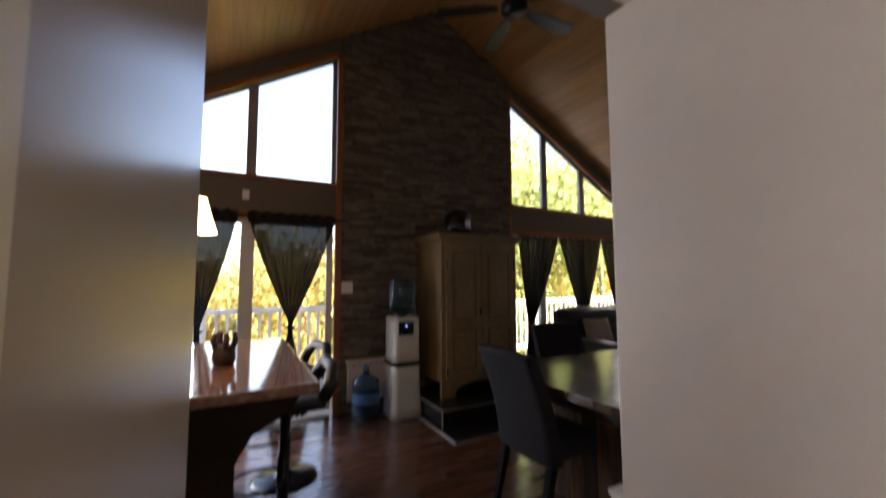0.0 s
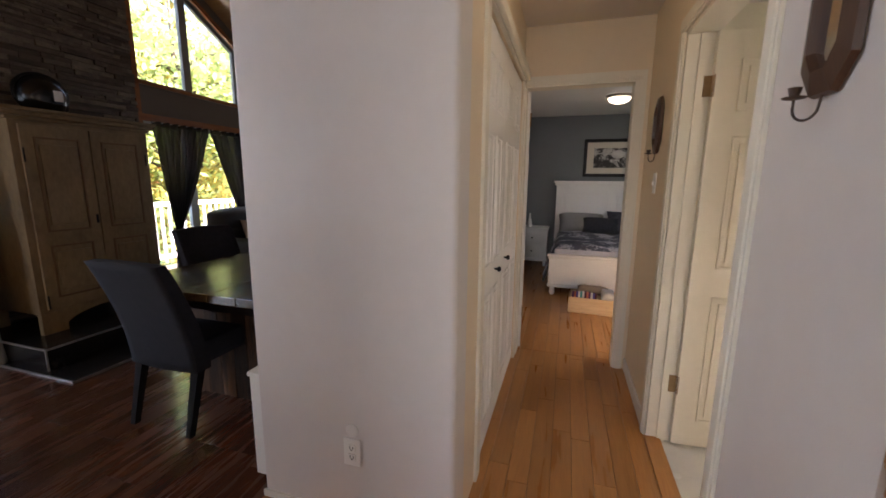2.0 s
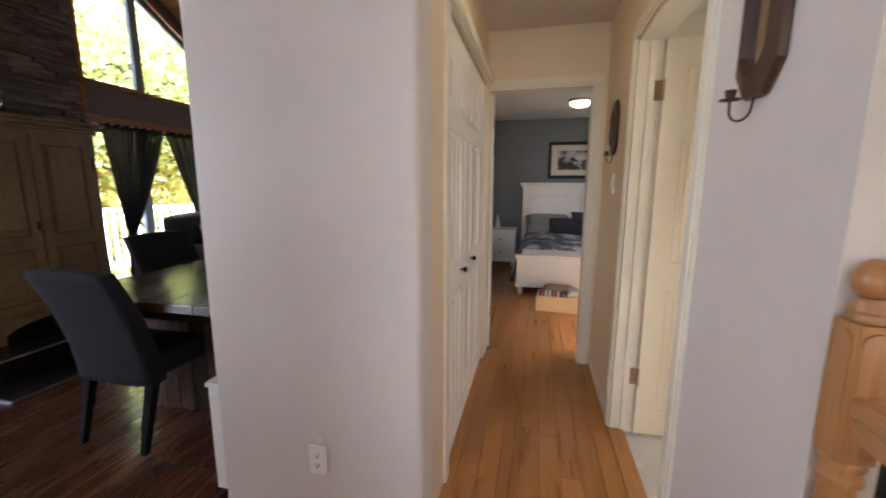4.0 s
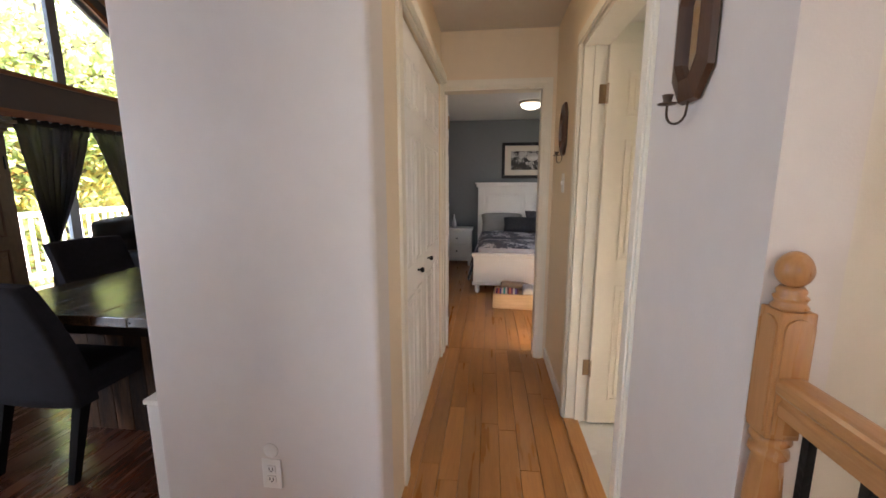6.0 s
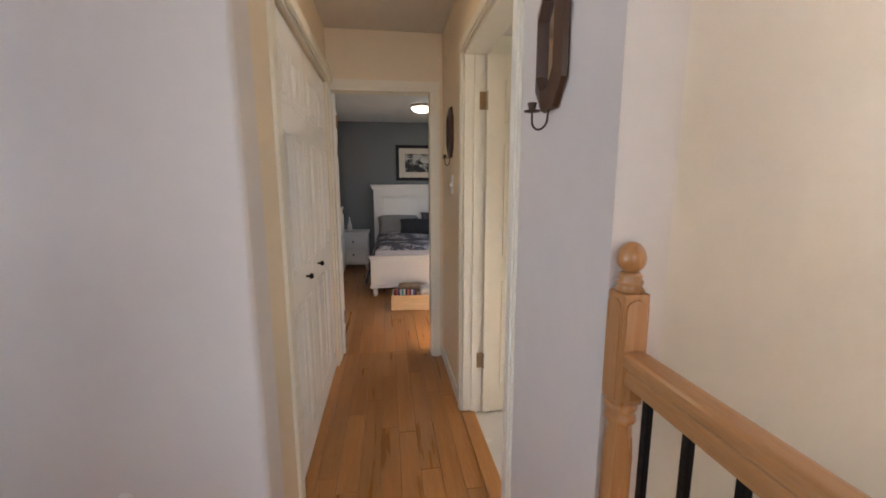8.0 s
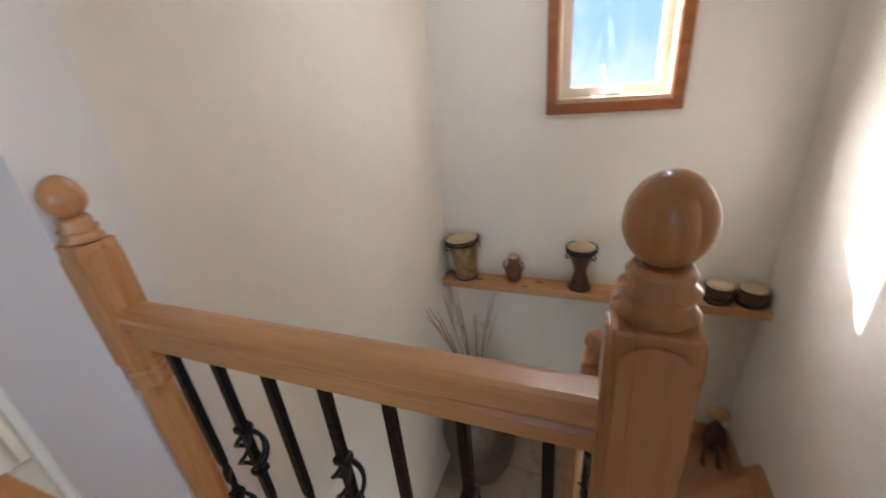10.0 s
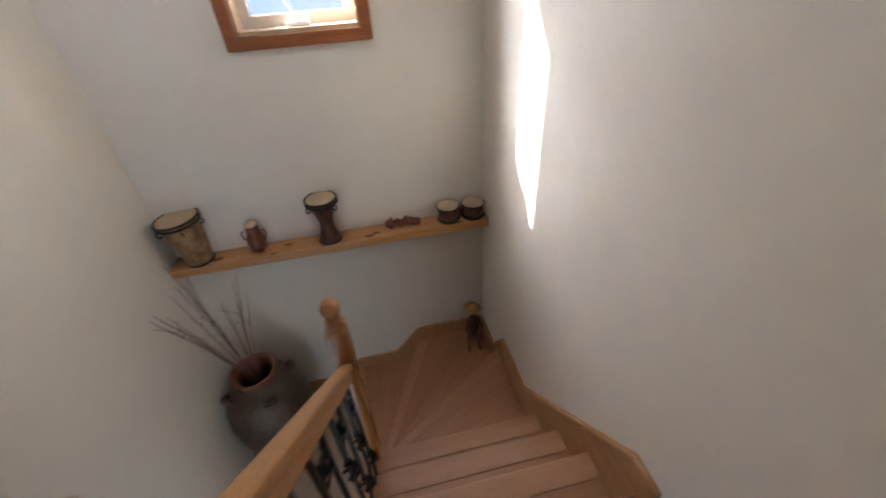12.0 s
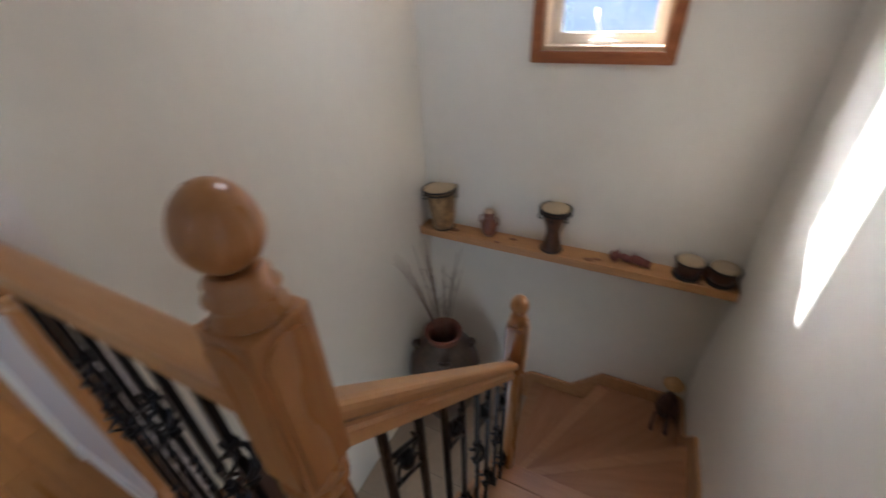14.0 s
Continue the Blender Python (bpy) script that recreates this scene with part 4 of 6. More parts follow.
part("footboard_base", bx(-.01, BWD + .01, -.01, .06, .10, .135, .005), wp, bed)
for x in (.05, BWD - .05):
    part("leg", lathe(bmesh.new(), ((.02, 0), (.034, .03), (.028, .07), (.036, .09), (.036, .105)), 20, (x, .03, 0)), wp, bed)
part("side_rail", bx(.02, .05, .05, 1.85, .14, .36, .004), wp, bed)
part("side_rail", bx(BWD - .05, BWD - .02, .05, 1.85, .14, .36, .004), wp, bed)
part("headboard", bx(0, BWD, 1.87, 1.92, .1, 1.28, .004), wp, bed)
part("headboard_cap", bx(-.05, BWD + .05, 1.82, 1.945, 1.325, 1.355, .006), wp, bed)
part("headboard_moulding", bx(-.03, BWD + .03, 1.835, 1.935, 1.28, 1.325, .012), wp, bed)
for x0, x1 in ((0, .10), (BWD / 2 - .05, BWD / 2 + .05), (BWD - .10, BWD)):
    part("headboard_stile", bx(x0, x1, 1.842, 1.87, .1, 1.28, .004), wp, bed)
for x0, x1 in ((.10, BWD / 2 - .05), (BWD / 2 + .05, BWD - .10)):
    for z0, z1 in ((1.19, 1.28), (.40, .50)):
        part("headboard_rail", bx(x0, x1, 1.842, 1.87, z0, z1, .004), wp, bed)
    part("headboard_panel", bx(x0 + .045, x1 - .045, 1.852, 1.87, .545, 1.145, .012), wp, bed)
duvet_m = mat("patterned_grey_bedding", (0.075, 0.08, 0.105), 0.85, scale=5.0, bump=0.3, bscale=40, color2=(0.50, 0.50, 0.54))


def sharpen(m, a, b):
    """Harder steps between the two tones, as in a print."""
    for nd in m.node_tree.nodes:
        if nd.type == "VALTORGB":
            nd.color_ramp.elements[0].position, nd.color_ramp.elements[1].position = a, b
    return m


sharpen(duvet_m, .5, .57)
bm = bmesh.new()
nx, ny = 34, 40
grid = []
for i in range(nx + 1):
    row = []
    for j in range(ny + 1):
        u, v = i / nx, j / ny
        x, y = .01 + u * (BWD - .02), .07 + v * 1.45
        edge = min(u, 1 - u) * BWD
        z = .60 + .022 * noise.noise(Vector((x * 4, y * 4, 1))) + .012 * noise.noise(Vector((x * 11, y * 9, 5))) - max(0, .10 - edge) ** 2 * 14 - max(0, .08 - v) * .6
        if i in (0, nx):
            z = .13 + .04 * math.sin(j * .9)
        row.append(bm.verts.new((x + (-.075 + .02 * math.sin(j * 1.3) if i == 0 else .035 if i == nx else 0), y, z)))
    grid.append(row)
for i in range(nx):
    for j in range(ny):
        f = bm.faces.new((grid[i][j], grid[i + 1][j], grid[i + 1][j + 1], grid[i][j + 1]))
        f.smooth = True
part("duvet", bm, duvet_m, bed, "grey bedding with pale pattern")
part("mattress", bx(.05, BWD - .05, .06, 1.85, .34, .56, .05), mat("mattress_cloth", (0.45, 0.45, 0.48), 0.9), bed)


def pillow(name, at, sx, sy, sz, rx, rz, material, label):
    bm = bmesh.new()
    n = 12
    vs = {}
    for s in (-1, 1):
        for i in range(n + 1):
            for j in range(n + 1):
                u, v = i / n * 2 - 1, j / n * 2 - 1
                if s == 1 and (abs(u) == 1 or abs(v) == 1):
                    vs[s, i, j] = vs[-1, i, j]
                    continue
                puff = ((1 - u ** 4) * (1 - v ** 4)) ** .5
                vs[s, i, j] = bm.verts.new((sx * u * (1 - .06 * (1 - v * v)), sy * v * (1 - .06 * (1 - u * u)), s * sz * puff + .01 * noise.noise(Vector((u * 3, v * 3, s)))))
    for s in (-1, 1):
        for i in range(n):
            for j in range(n):
                f = bm.faces.new((vs[s, i, j], vs[s, i + 1, j], vs[s, i + 1, j + 1], vs[s, i, j + 1]))
                f.smooth = True
    ob = part(name, bm, material)
    ob.matrix_basis = pose(*at, rx, 0, rz)
    return tagged(ob, label, "pillow")


pil = mat("grey_pillow_cloth", (0.30, 0.29, 0.29), 0.9, var=0.12, scale=6, bump=0.2)
shag = mat("dark_shaggy_cloth", (0.035, 0.036, 0.042), 0.95, var=0.5, scale=40, bump=0.9, bscale=90)
pillow("pillow", (.62, 6.10, .70), .34, .22, .09, 40, 3, pil, "grey pillow leaning on the headboard")
pillow("pillow", (1.38, 6.10, .70), .34, .22, .09, 40, -3, pil, "grey pillow leaning on the headboard")
pillow("cushion", (.88, 5.86, .70), .25, .14, .08, 50, -4, shag, "dark grey shaggy cushion on the bed")
pillow("cushion", (1.22, 5.98, .74), .24, .20, .08, 58, 8, mat("black_floral_cloth", (0.012, 0.012, 0.014), 0.8, scale=14, color2=(0.12, 0.11, 0.13)), "black floral cushion on the bed")
ns = thing("nightstand", "white two-drawer nightstand beside the bed", "nightstand", (-.36, 5.98, 0))
part("body", boxes((.02, .48, .02, .42, .10, .58, .004), (.0, .5, .0, .42, .58, .612, .006), (.01, .49, .01, .42, .09, .13, .004)), wp, ns)
for x in (.05, .45):
    for y in (.05, .38):
        part("leg", lathe(bmesh.new(), ((.016, 0), (.026, .04), (.022, .09)), 14, (x, y, 0)), wp, ns)
for z in (.16, .37):
    dr = part("drawer", boxes((.05, .45, .002, .02, z, z + .185, .004), (.075, .425, -.004, .004, z + .025, z + .16, .003)), wp, ns)
    part("drawer_knob", lathe(bmesh.new(), ((.006, 0), (.006, .012), (.014, .018), (.012, .026)), 14), M["iron"], dr, "small dark knob").matrix_basis = pose(.25, -.004, z + .09, 90, 0, 0)
vase = tagged(part("vase", lathe(bmesh.new(), ((.035, 0), (.042, .03), (.036, .09), (.018, .15), (.010, .20), (.013, .225)), 24), mat("white_glaze", (0.8, 0.8, 0.8), 0.2, var=0.02)), "slim white glazed vase on the nightstand", "vase")
vase.matrix_basis = pose(-.17, 6.15, .612)
dresser = thing("dresser", "tall white dresser standing beside the door wall", "dresser", (-.72, 4.75, 0))
part("body", boxes((0, .5, 0, .9, .08, 1.0, .004), (-.02, .52, -.02, .92, 1.0, 1.03, .006)), wp, dresser)
for z in (.12, .40, .68):
    part("drawer", boxes((.5, .52, .04, .86, z, z + .25, .004)), wp, dresser)
for x in (.05, .45):
    for y in (.05, .85):
        part("leg", bx(x - .025, x + .025, y - .025, y + .025, 0, .09, .004), wp, dresser)
tagged(part("box", bx(-.45, -.24, 5.2, 5.4, 1.03, 1.10, .008), M["iron"]), "small black box on the white dresser", "box")
# framed picture: plain grey shapes
pic = thing("framed_picture", "black framed black-and-white abstract picture", "picture", (.60, YBK, 1.42))
PW, PH = .95, .58
for q in (((0, 0), (PW, 0), (PW - .05, .05), (.05, .05)), ((PW, 0), (PW, PH), (PW - .05, PH - .05), (PW - .05, .05)), ((PW, PH), (0, PH), (.05, PH - .05), (PW - .05, PH - .05)), ((0, PH), (0, 0), (.05, .05), (.05, PH - .05))):
    bm = slab(bmesh.new(), [(x, 0, z) for x, z in q], (0, -.03, 0))
    bmesh.ops.bevel(bm, geom=list(bm.edges), offset=.004, segments=1, affect="EDGES")
    part("picture_frame", bm, M["iron"], pic)
part("mat_board", bx(.045, PW - .045, -.014, -.004, .045, PH - .045), mat("cream_mat_board", (0.66, 0.63, 0.55), 0.8, var=0.02), pic)
part("print", bx(.15, PW - .15, -.017, -.012, .14, PH - .14), sharpen(mat("ink_print", (0.012, 0.012, 0.014), 0.6, scale=7, bump=0, color2=(0.5, 0.5, 0.5)), .5, .56), pic, "dark abstract ink print")
part("pale_oval", lathe(bmesh.new(), ((.10, 0), (.098, .002), (.004, .003)), 28), mat("pale_ink", (0.6, 0.6, 0.59), 0.6, var=0.03), pic, "pale oval shape in the print").matrix_basis = pose(.50, -.016, .345, 90, 0, 0) @ Matrix.Diagonal((1, .62, 1, 1))
# crate with folded cloths and books
crate = thing("wooden_crate", "pale wooden crate on the floor by the bed", "crate", (.455, 3.80, 0), -4)
cw = wood("raw_pine", (0.46, 0.31, 0.17), (0.62, 0.45, 0.27), 0.7, 4, "x")
part("bottom", bx(.01, .45, .01, .29, .0, .012), cw, crate)
for r in ((0, .46, 0, .014, .0, .165), (0, .46, .286, .30, .0, .165), (0, .014, .014, .286, .0, .165), (.446, .46, .014, .286, .0, .165)):
    part("side", bx(*r, .003), cw, crate)
roll = thing("striped_blanket", "rolled blanket with bright woven stripes in the crate", "blanket", (.455, 3.80, 0), -4)
band = [mat("woven_" + n, c, 0.9, var=0.15, scale=50, bump=0.5, bscale=120) for n, c in (("plum", (0.12, 0.03, 0.08)), ("violet", (0.10, 0.07, 0.22)), ("white", (0.55, 0.52, 0.47)), ("teal", (0.05, 0.28, 0.24)), ("coral", (0.48, 0.13, 0.07)), ("wine", (0.10, 0.02, 0.03)))]
for i in range(12):
    x0, x1 = .03 + i * .0205, .03 + (i + 1) * .0205
    r = .075 - .012 * abs(i - 5.5) / 5.5
    bm = lathe(bmesh.new(), ((r * .97, x0), (r, (x0 + x1) / 2), (r * .97, x1)), 20)
    part("stripe", bm, band[(0, 4, 1, 2, 3, 2, 5, 4, 0, 2, 1, 5)[i]], roll).matrix_basis = pose(0, .11, .135, 0, 90, 0)
pillow("folded_cloth", (.695, 4.0, .205), .16, .07, .035, 12, -8, mat("taupe_cloth", (0.22, 0.16, 0.11), 0.9, var=0.2, scale=30, bump=0.4), "taupe folded cloth in the crate")
pillow("folded_cloth", (.84, 3.89, .185), .07, .10, .05, 10, 0, mat("pale_grey_cloth", (0.42, 0.40, 0.37), 0.9, var=0.2, scale=30, bump=0.5), "pale grey folded cloth in the crate")
# bedroom window, plain frame
bw = tagged(new("window_2"), "white framed bedroom window", "window", kind="structure")
for r in ((XB, XB + .08, BW0, BW0 + .05, BZ0, BZ1), (XB, XB + .08, BW1 - .05, BW1, BZ0, BZ1), (XB, XB + .08, BW0, BW1, BZ0, BZ0 + .05), (XB, XB + .08, BW0, BW1, BZ1 - .05, BZ1), (XB + .02, XB + .06, (BW0 + BW1) / 2 - .03, (BW0 + BW1) / 2 + .03, BZ0, BZ1)):
    part("window_frame", bx(*r), M["white"], bw)

# ---- great room ----
# stacked ledge stone over the chimney breast
stone = structure("wall_chimney_stone", bx(XG, XG + .02, GL1 + .03, GR0 - .01, 0, 3.9), mat("stone_mortar", (0.05, 0.042, 0.035), 0.9), "dark stacked ledge stone chimney wall")
rnd = random.Random(11)
verts, faces, singles = [], [], 0
z = 0.0
while z < RIDGE_Z - .02:
    h = rnd.choice((.024, .03, .036, .042))
    y = GL1 + .03 - rnd.uniform(0, .2)
    while y < GR0 - .01:
        l = rnd.uniform(.07, .30)
        y0, y1 = max(y, GL1 + .03), min(y + l, GR0 - .01)
        y += l
        zt = min(z + h, roof_z((y0 + y1) / 2) - .01)
        if y1 - y0 < .03 or zt - z < .01:
            continue
        d = rnd.uniform(.028, .055)
        g = .0015
        own = z > .9 and singles < 300
        keep = (verts, faces)
        if own:
            verts, faces = [], []
        b = len(verts)
        for x in (XG, XG + d):
            for yy in (y0 + g, y1 - g):
                for zz in (z + g, zt - g):
                    verts.append((x + (rnd.uniform(-.005, .005) if x > XG else 0), yy, zz))
        faces += [[b + i for i in q] for q in ((0, 1, 3, 2), (4, 6, 7, 5), (0, 4, 5, 1), (2, 3, 7, 6), (0, 2, 6, 4), (1, 5, 7, 3))]
        if own:
            me = bpy.data.meshes.new("ledge_stone")
            me.from_pydata(verts, [], faces)
            me.materials.append(M["stone_piece"])
            new("ledge_stone", me).parent = stone
            verts, faces = keep
            singles += 1
    z += h
me = bpy.data.meshes.new("ledge_stones")
me.from_pydata(verts, [], faces)
me.materials.append(M["stone"])
ls = new("ledge_stones", me)
ls.parent = stone
ls["kind"] = "stuff"

# glazing
alu = mat("grey_window_frame", (0.22, 0.21, 0.20), 0.45, var=0.05)
def glazing(name, label, quads, frame_m, w=.045):
    """quads: lists of (y, z) corners of each pane's opening."""
    t = tagged(new(name), label, "window", kind="structure")
    for q in quads:
        n = len(q)
        c = (sum(p[0] for p in q) / n, sum(p[1] for p in q) / n)
        inner = []
        for i in range(n):
            p0, p1, p2 = Vector(q[i - 1]), Vector(q[i]), Vector(q[(i + 1) % n])
            n1 = Vector((-(p1 - p0).y, (p1 - p0).x)).normalized()
            n2 = Vector((-(p2 - p1).y, (p2 - p1).x)).normalized()
            bis = (n1 + n2)
            s = w / max(.3, bis.dot(n1))
            inner.append(p1 + bis * s)
        for i in range(n):
            j = (i + 1) % n
            bm = slab(bmesh.new(), [(XG - .06, *q[i]), (XG - .06, *q[j]), (XG - .06, *inner[j]), (XG - .06, *inner[i])], (-.05, 0, 0))
            part("window_frame", bm, frame_m, t)
        p = part("pane", slab(bmesh.new(), [(XG - .085, *v) for v in inner], (-.006, 0, 0)), M["glass"], t)
        p.visible_shadow = False
    return t
def upper(y0, y1, zb):
    return [(y0, zb), (y1, zb), (y1, under(y1)), (y0, under(y0))]
white_vinyl = mat("white_vinyl", (0.72, 0.72, 0.70), 0.4, var=0.03)
glazing("window_3", "tall trapezoid gable windows above the patio door", [upper(-1.33, -.32, ZB1), upper(-.32, GL1 - .02, ZB1)], alu)
glazing("window_4", "tall trapezoid gable windows beside the chimney", [upper(GR0 + .02, 3.45, ZB1 - .01), upper(3.45, 4.19, ZB1 - .03), upper(4.19, 5.18, ZB1 - .05)], alu)
glazing("window_5", "white sliding patio door", [[(-1.33, .03), (-.33, .03), (-.33, ZB0), (-1.33, ZB0)], [(-.33, .03), (GL1 - .04, .03), (GL1 - .04, ZB0), (-.33, ZB0)]], white_vinyl, .06)
glazing("window_6", "low wide windows behind the sofa", [[(GR0 + .02, .12), (3.38, .12), (3.38, ZB0), (GR0 + .02, ZB0)], [(3.38, .12), (4.16, .12), (4.16, ZB0), (3.38, ZB0)], [(4.16, .12), (5.18, .12), (5.18, ZB0), (4.16, ZB0)]], white_vinyl, .05)
def beam(q, d=.03):
    return slab(bmesh.new(), [(XG + .0, y, z) for y, z in q], (d, 0, 0))
bm = beam([(GL1 - .03, 0), (GL1 + .028, 0), (GL1 + .028, under(GL1)), (GL1 - .03, under(GL1))])
for q in ([(GL0, ZB1), (GL1 - .03, ZB1), (GL1 - .03, ZB1 + .04), (GL0, ZB1 + .04)], [(GR0, ZB1 - .02), (GR1, ZB1 - .08), (GR1, ZB1 - .04), (GR0, ZB1 + .02)],
          [(GL0, under(GL0) - .04), (GL1, under(GL1) - .04), (GL1, under(GL1) + .02), (GL0, under(GL0) + .02)],
          [(GR0, under(GR0) - .04), (GR1, under(GR1) - .04), (GR1, under(GR1) + .02), (GR0, under(GR0) + .02)],
          [(GR0 - .008, 0), (GR0 + .04, 0), (GR0 + .04, under(GR0) - .05), (GR0 - .008, under(GR0) - .05)],
          [(GL0, ZB0 - .02), (GL1 - .03, ZB0 - .02), (GL1 - .03, ZB0 + .05), (GL0, ZB0 + .05)], [(GR0 + .04, ZB0 - .02), (GR1, ZB0 - .02), (GR1, ZB0 + .05), (GR0 + .04, ZB0 + .05)]):
    slab(bm, [(XG, y, z) for y, z in q], (.03, 0, 0))
structure("trim_gable", bm, M["redpine"], "reddish stained pine window trim", "trim")

# sheer dark curtains, tied in the middle
cur = bpy.data.materials.new("sheer_black_cloth")
cur.use_nodes = True
nt = cur.node_tree
for nd in list(nt.nodes):
    nt.nodes.remove(nd)
o, d, tl, tr, m1, m2 = (nt.nodes.new(k) for k in ("ShaderNodeOutputMaterial", "ShaderNodeBsdfDiffuse", "ShaderNodeBsdfTranslucent", "ShaderNodeBsdfTransparent", "ShaderNodeMixShader", "ShaderNodeMixShader"))
nz = nt.nodes.new("ShaderNodeTexNoise")
nz.inputs["Scale"].default_value = 30
rp = nt.nodes.new("ShaderNodeMapRange")
rp.inputs[3].default_value, rp.inputs[4].default_value = .004, .022
nt.links.new(nz.outputs[0], rp.inputs[0])
d.inputs[0].default_value = (0.026, 0.024, 0.026, 1)
tl.inputs[0].default_value = (0.030, 0.021, 0.022, 1)
m1.inputs[0].default_value = .4
nt.links.new(d.outputs[0], m1.inputs[1])
nt.links.new(tl.outputs[0], m1.inputs[2])
nt.links.new(rp.outputs[0], m2.inputs[0])
nt.links.new(m1.outputs[0], m2.inputs[1])
nt.links.new(tr.outputs[0], m2.inputs[2])
nt.links.new(m2.outputs[0], o.inputs[0])


def curtain(y0, y1, zt, yp, zp, zb, label, seed):
    bm = bmesh.new()
    nu, nv = 60, 44
    rr = random.Random(seed)
    ph = [rr.uniform(0, 6) for _ in range(3)]
    g = []
    for j in range(nv + 1):
        z = zt + (zb - zt) * j / nv
        if z > zp:
            s = (zt - z) / (zt - zp)
            k = 1 - s ** 1.25
        else:
            s = (zp - z) / (zp - zb)
            k = .42 * s ** .8
        k = max(k, .055)
        if z > zt - .12:
            k = 1
        c0, c1 = yp + (y0 - yp) * k, yp + (y1 - yp) * k
        row = []
        for i in range(nu + 1):
            u = i / nu
            amp = .02 + .016 * (1 - k)
            x = XG + .085 + amp * math.sin(u * 44 + ph[0]) + .006 * math.sin(u * 91 + ph[1] + z * 2)
            row.append(bm.verts.new((x, c0 + (c1 - c0) * u, z + .008 * math.sin(u * 44 + ph[2]) * (j == 0))))
        g.append(row)
    for j in range(nv):
        for i in range(nu):
            f = bm.faces.new((g[j][i], g[j][i + 1], g[j + 1][i + 1], g[j + 1][i]))
            f.smooth = True
    t = thing("curtain", label, "curtain", group="sheer black curtains")
    part("cloth", bm, cur, t)
    part("tie_band", tube(bmesh.new(), [(XG + .085 + .035 * math.cos(a), yp + (.055 * (y1 - y0) * .5 + .012) * math.sin(a), zp) for a in np.linspace(0, math.tau, 17)], .014, 6), M["iron"], t, "black tie band")
    return t


LBL = "sheer black curtain gathered by a tie"
curtain(-.34, .47, 2.0, .06, .90, .05, LBL, 1)
curtain(-1.18, -.42, 2.0, -.70, .90, .05, LBL, 2)
curtain(2.82, 3.52, 1.93, 3.02, .74, .12, LBL, 3)
curtain(3.55, 4.36, 1.93, 4.0, .74, .12, LBL, 4)
curtain(4.42, 5.15, 1.93, 4.75, .74, .12, LBL, 5)
for a, b in ((-1.25, .62), (2.72, 5.2)):
    rod = thing("curtain_rod", "slim black curtain rod", "curtain rod")
    zt = 2.0 if a < 0 else 1.93
    part("rod", tube(bmesh.new(), [(XG + .085, a, zt - .04), (XG + .085, b, zt - .04)], .010, 10), M["iron"], rod)
    for y in (a + .1, b - .12):
        part("bracket", boxes((XG, XG + .09, y - .008, y + .008, zt - .06, zt - .045)), M["iron"], rod)

# fittings on the stone wall
hw = mat("white_heater_paint", (0.60, 0.57, 0.52), 0.45, var=0.04)
ht = thing("wall_heater", "white flat electric wall heater", "heater", (XG + .055, 0, 0))
part("heater_body", boxes((0, .055, .62, 1.32, .12, .52, .006), (.002, .06, .60, 1.34, .50, .525, .005)), hw, ht)
for k in range(10):
    part("grille_slot", bx(.054, .058, .66 + k * .06, .70 + k * .06, .475, .485), M["iron"], ht)
sw2 = thing("light_switch", "white switch plate on the stone wall", "switch", (XG + .05, .61, 1.27))
part("cover_plate", bx(0, .008, -.06, .06, -.06, .06, .003), plate, sw2)
for y in (-.03, .03):
    part("toggle", bx(.007, .018, y - .006, y + .006, -.012, .012, .002), plate, sw2)
th = thing("thermostat", "small white thermostat above the patio door", "thermostat", (XG, -.36, 2.165))
part("cover", bx(0, .025, -.03, .03, -.045, .045, .006), plate, th)

# hearth: raised black slab on a black tile pad
blackm = mat("black_tile", (0.014, 0.013, 0.013), 0.22, var=0.25, scale=5)
silver = mat("aluminium_edging", (0.5, 0.5, 0.48), 0.35, 0.8, var=0.1)
he = thing("hearth", "raised black tiled hearth with metal edging", "hearth")
part("pad", bx(XG + .055, -2.67, 1.225, 3.0, -.002, .012, .002), blackm, he)
part("slab", bx(XG + .055, -3.0, 1.27, 2.9, .012, .17, .003), blackm, he)
part("edging", boxes((-3.0, -2.994, 1.265, 2.9, .158, .172), (XG + .06, -2.994, 1.262, 1.27, .158, .172), (-3.002, -2.992, 1.261, 1.271, .012, .172)), silver, he, "bright metal edge strips")
part("edging", boxes((-2.67, -2.662, 1.215, 3.0, -.002, .015), (XG + .06, -2.662, 1.215, 1.225, -.002, .015)), silver, he, "bright metal edge strips")

# armoire
ap = mat("distressed_cream_paint", (0.165, 0.104, 0.048), 0.5, var=0.2, scale=5, bump=0.15, bscale=60, stretch=(1, 1, .5), color2=(0.29, 0.20, 0.10))
ad = mat("worn_edge_stain", (0.16, 0.085, 0.035), 0.5, var=0.3, scale=12)
AX0, AX1, AY0, AY1, AZ = XG + .06, -3.30, 1.42, 2.36, .17
arm = thing("armoire", "distressed cream pine armoire with two panelled doors", "armoire")
bm = boxes((AX0, AX1, AY0, AY1, AZ + .16, 1.74, .004))
for a, b in ((AY0, AY0 + .16), (AY1 - .16, AY1)):
    box(bm, AX1 - .04, AX1 + .004, a, b, AZ, AZ + .17, .004)
    box(bm, AX0, AX0 + .05, a, a + .06, AZ, AZ + .17)
slab(bm, [(AX1 - .02, y, z) for y, z in [(AY0 + .15, AZ + .17)] + [(AY0 + .15 + (AY1 - AY0 - .3) * u, AZ + .05 + .085 * math.sin(math.pi * u) ** .6) for u in np.linspace(0, 1, 13)] + [(AY1 - .15, AZ + .17)]], (.022, 0, 0))
part("carcass", bm, ap, arm)
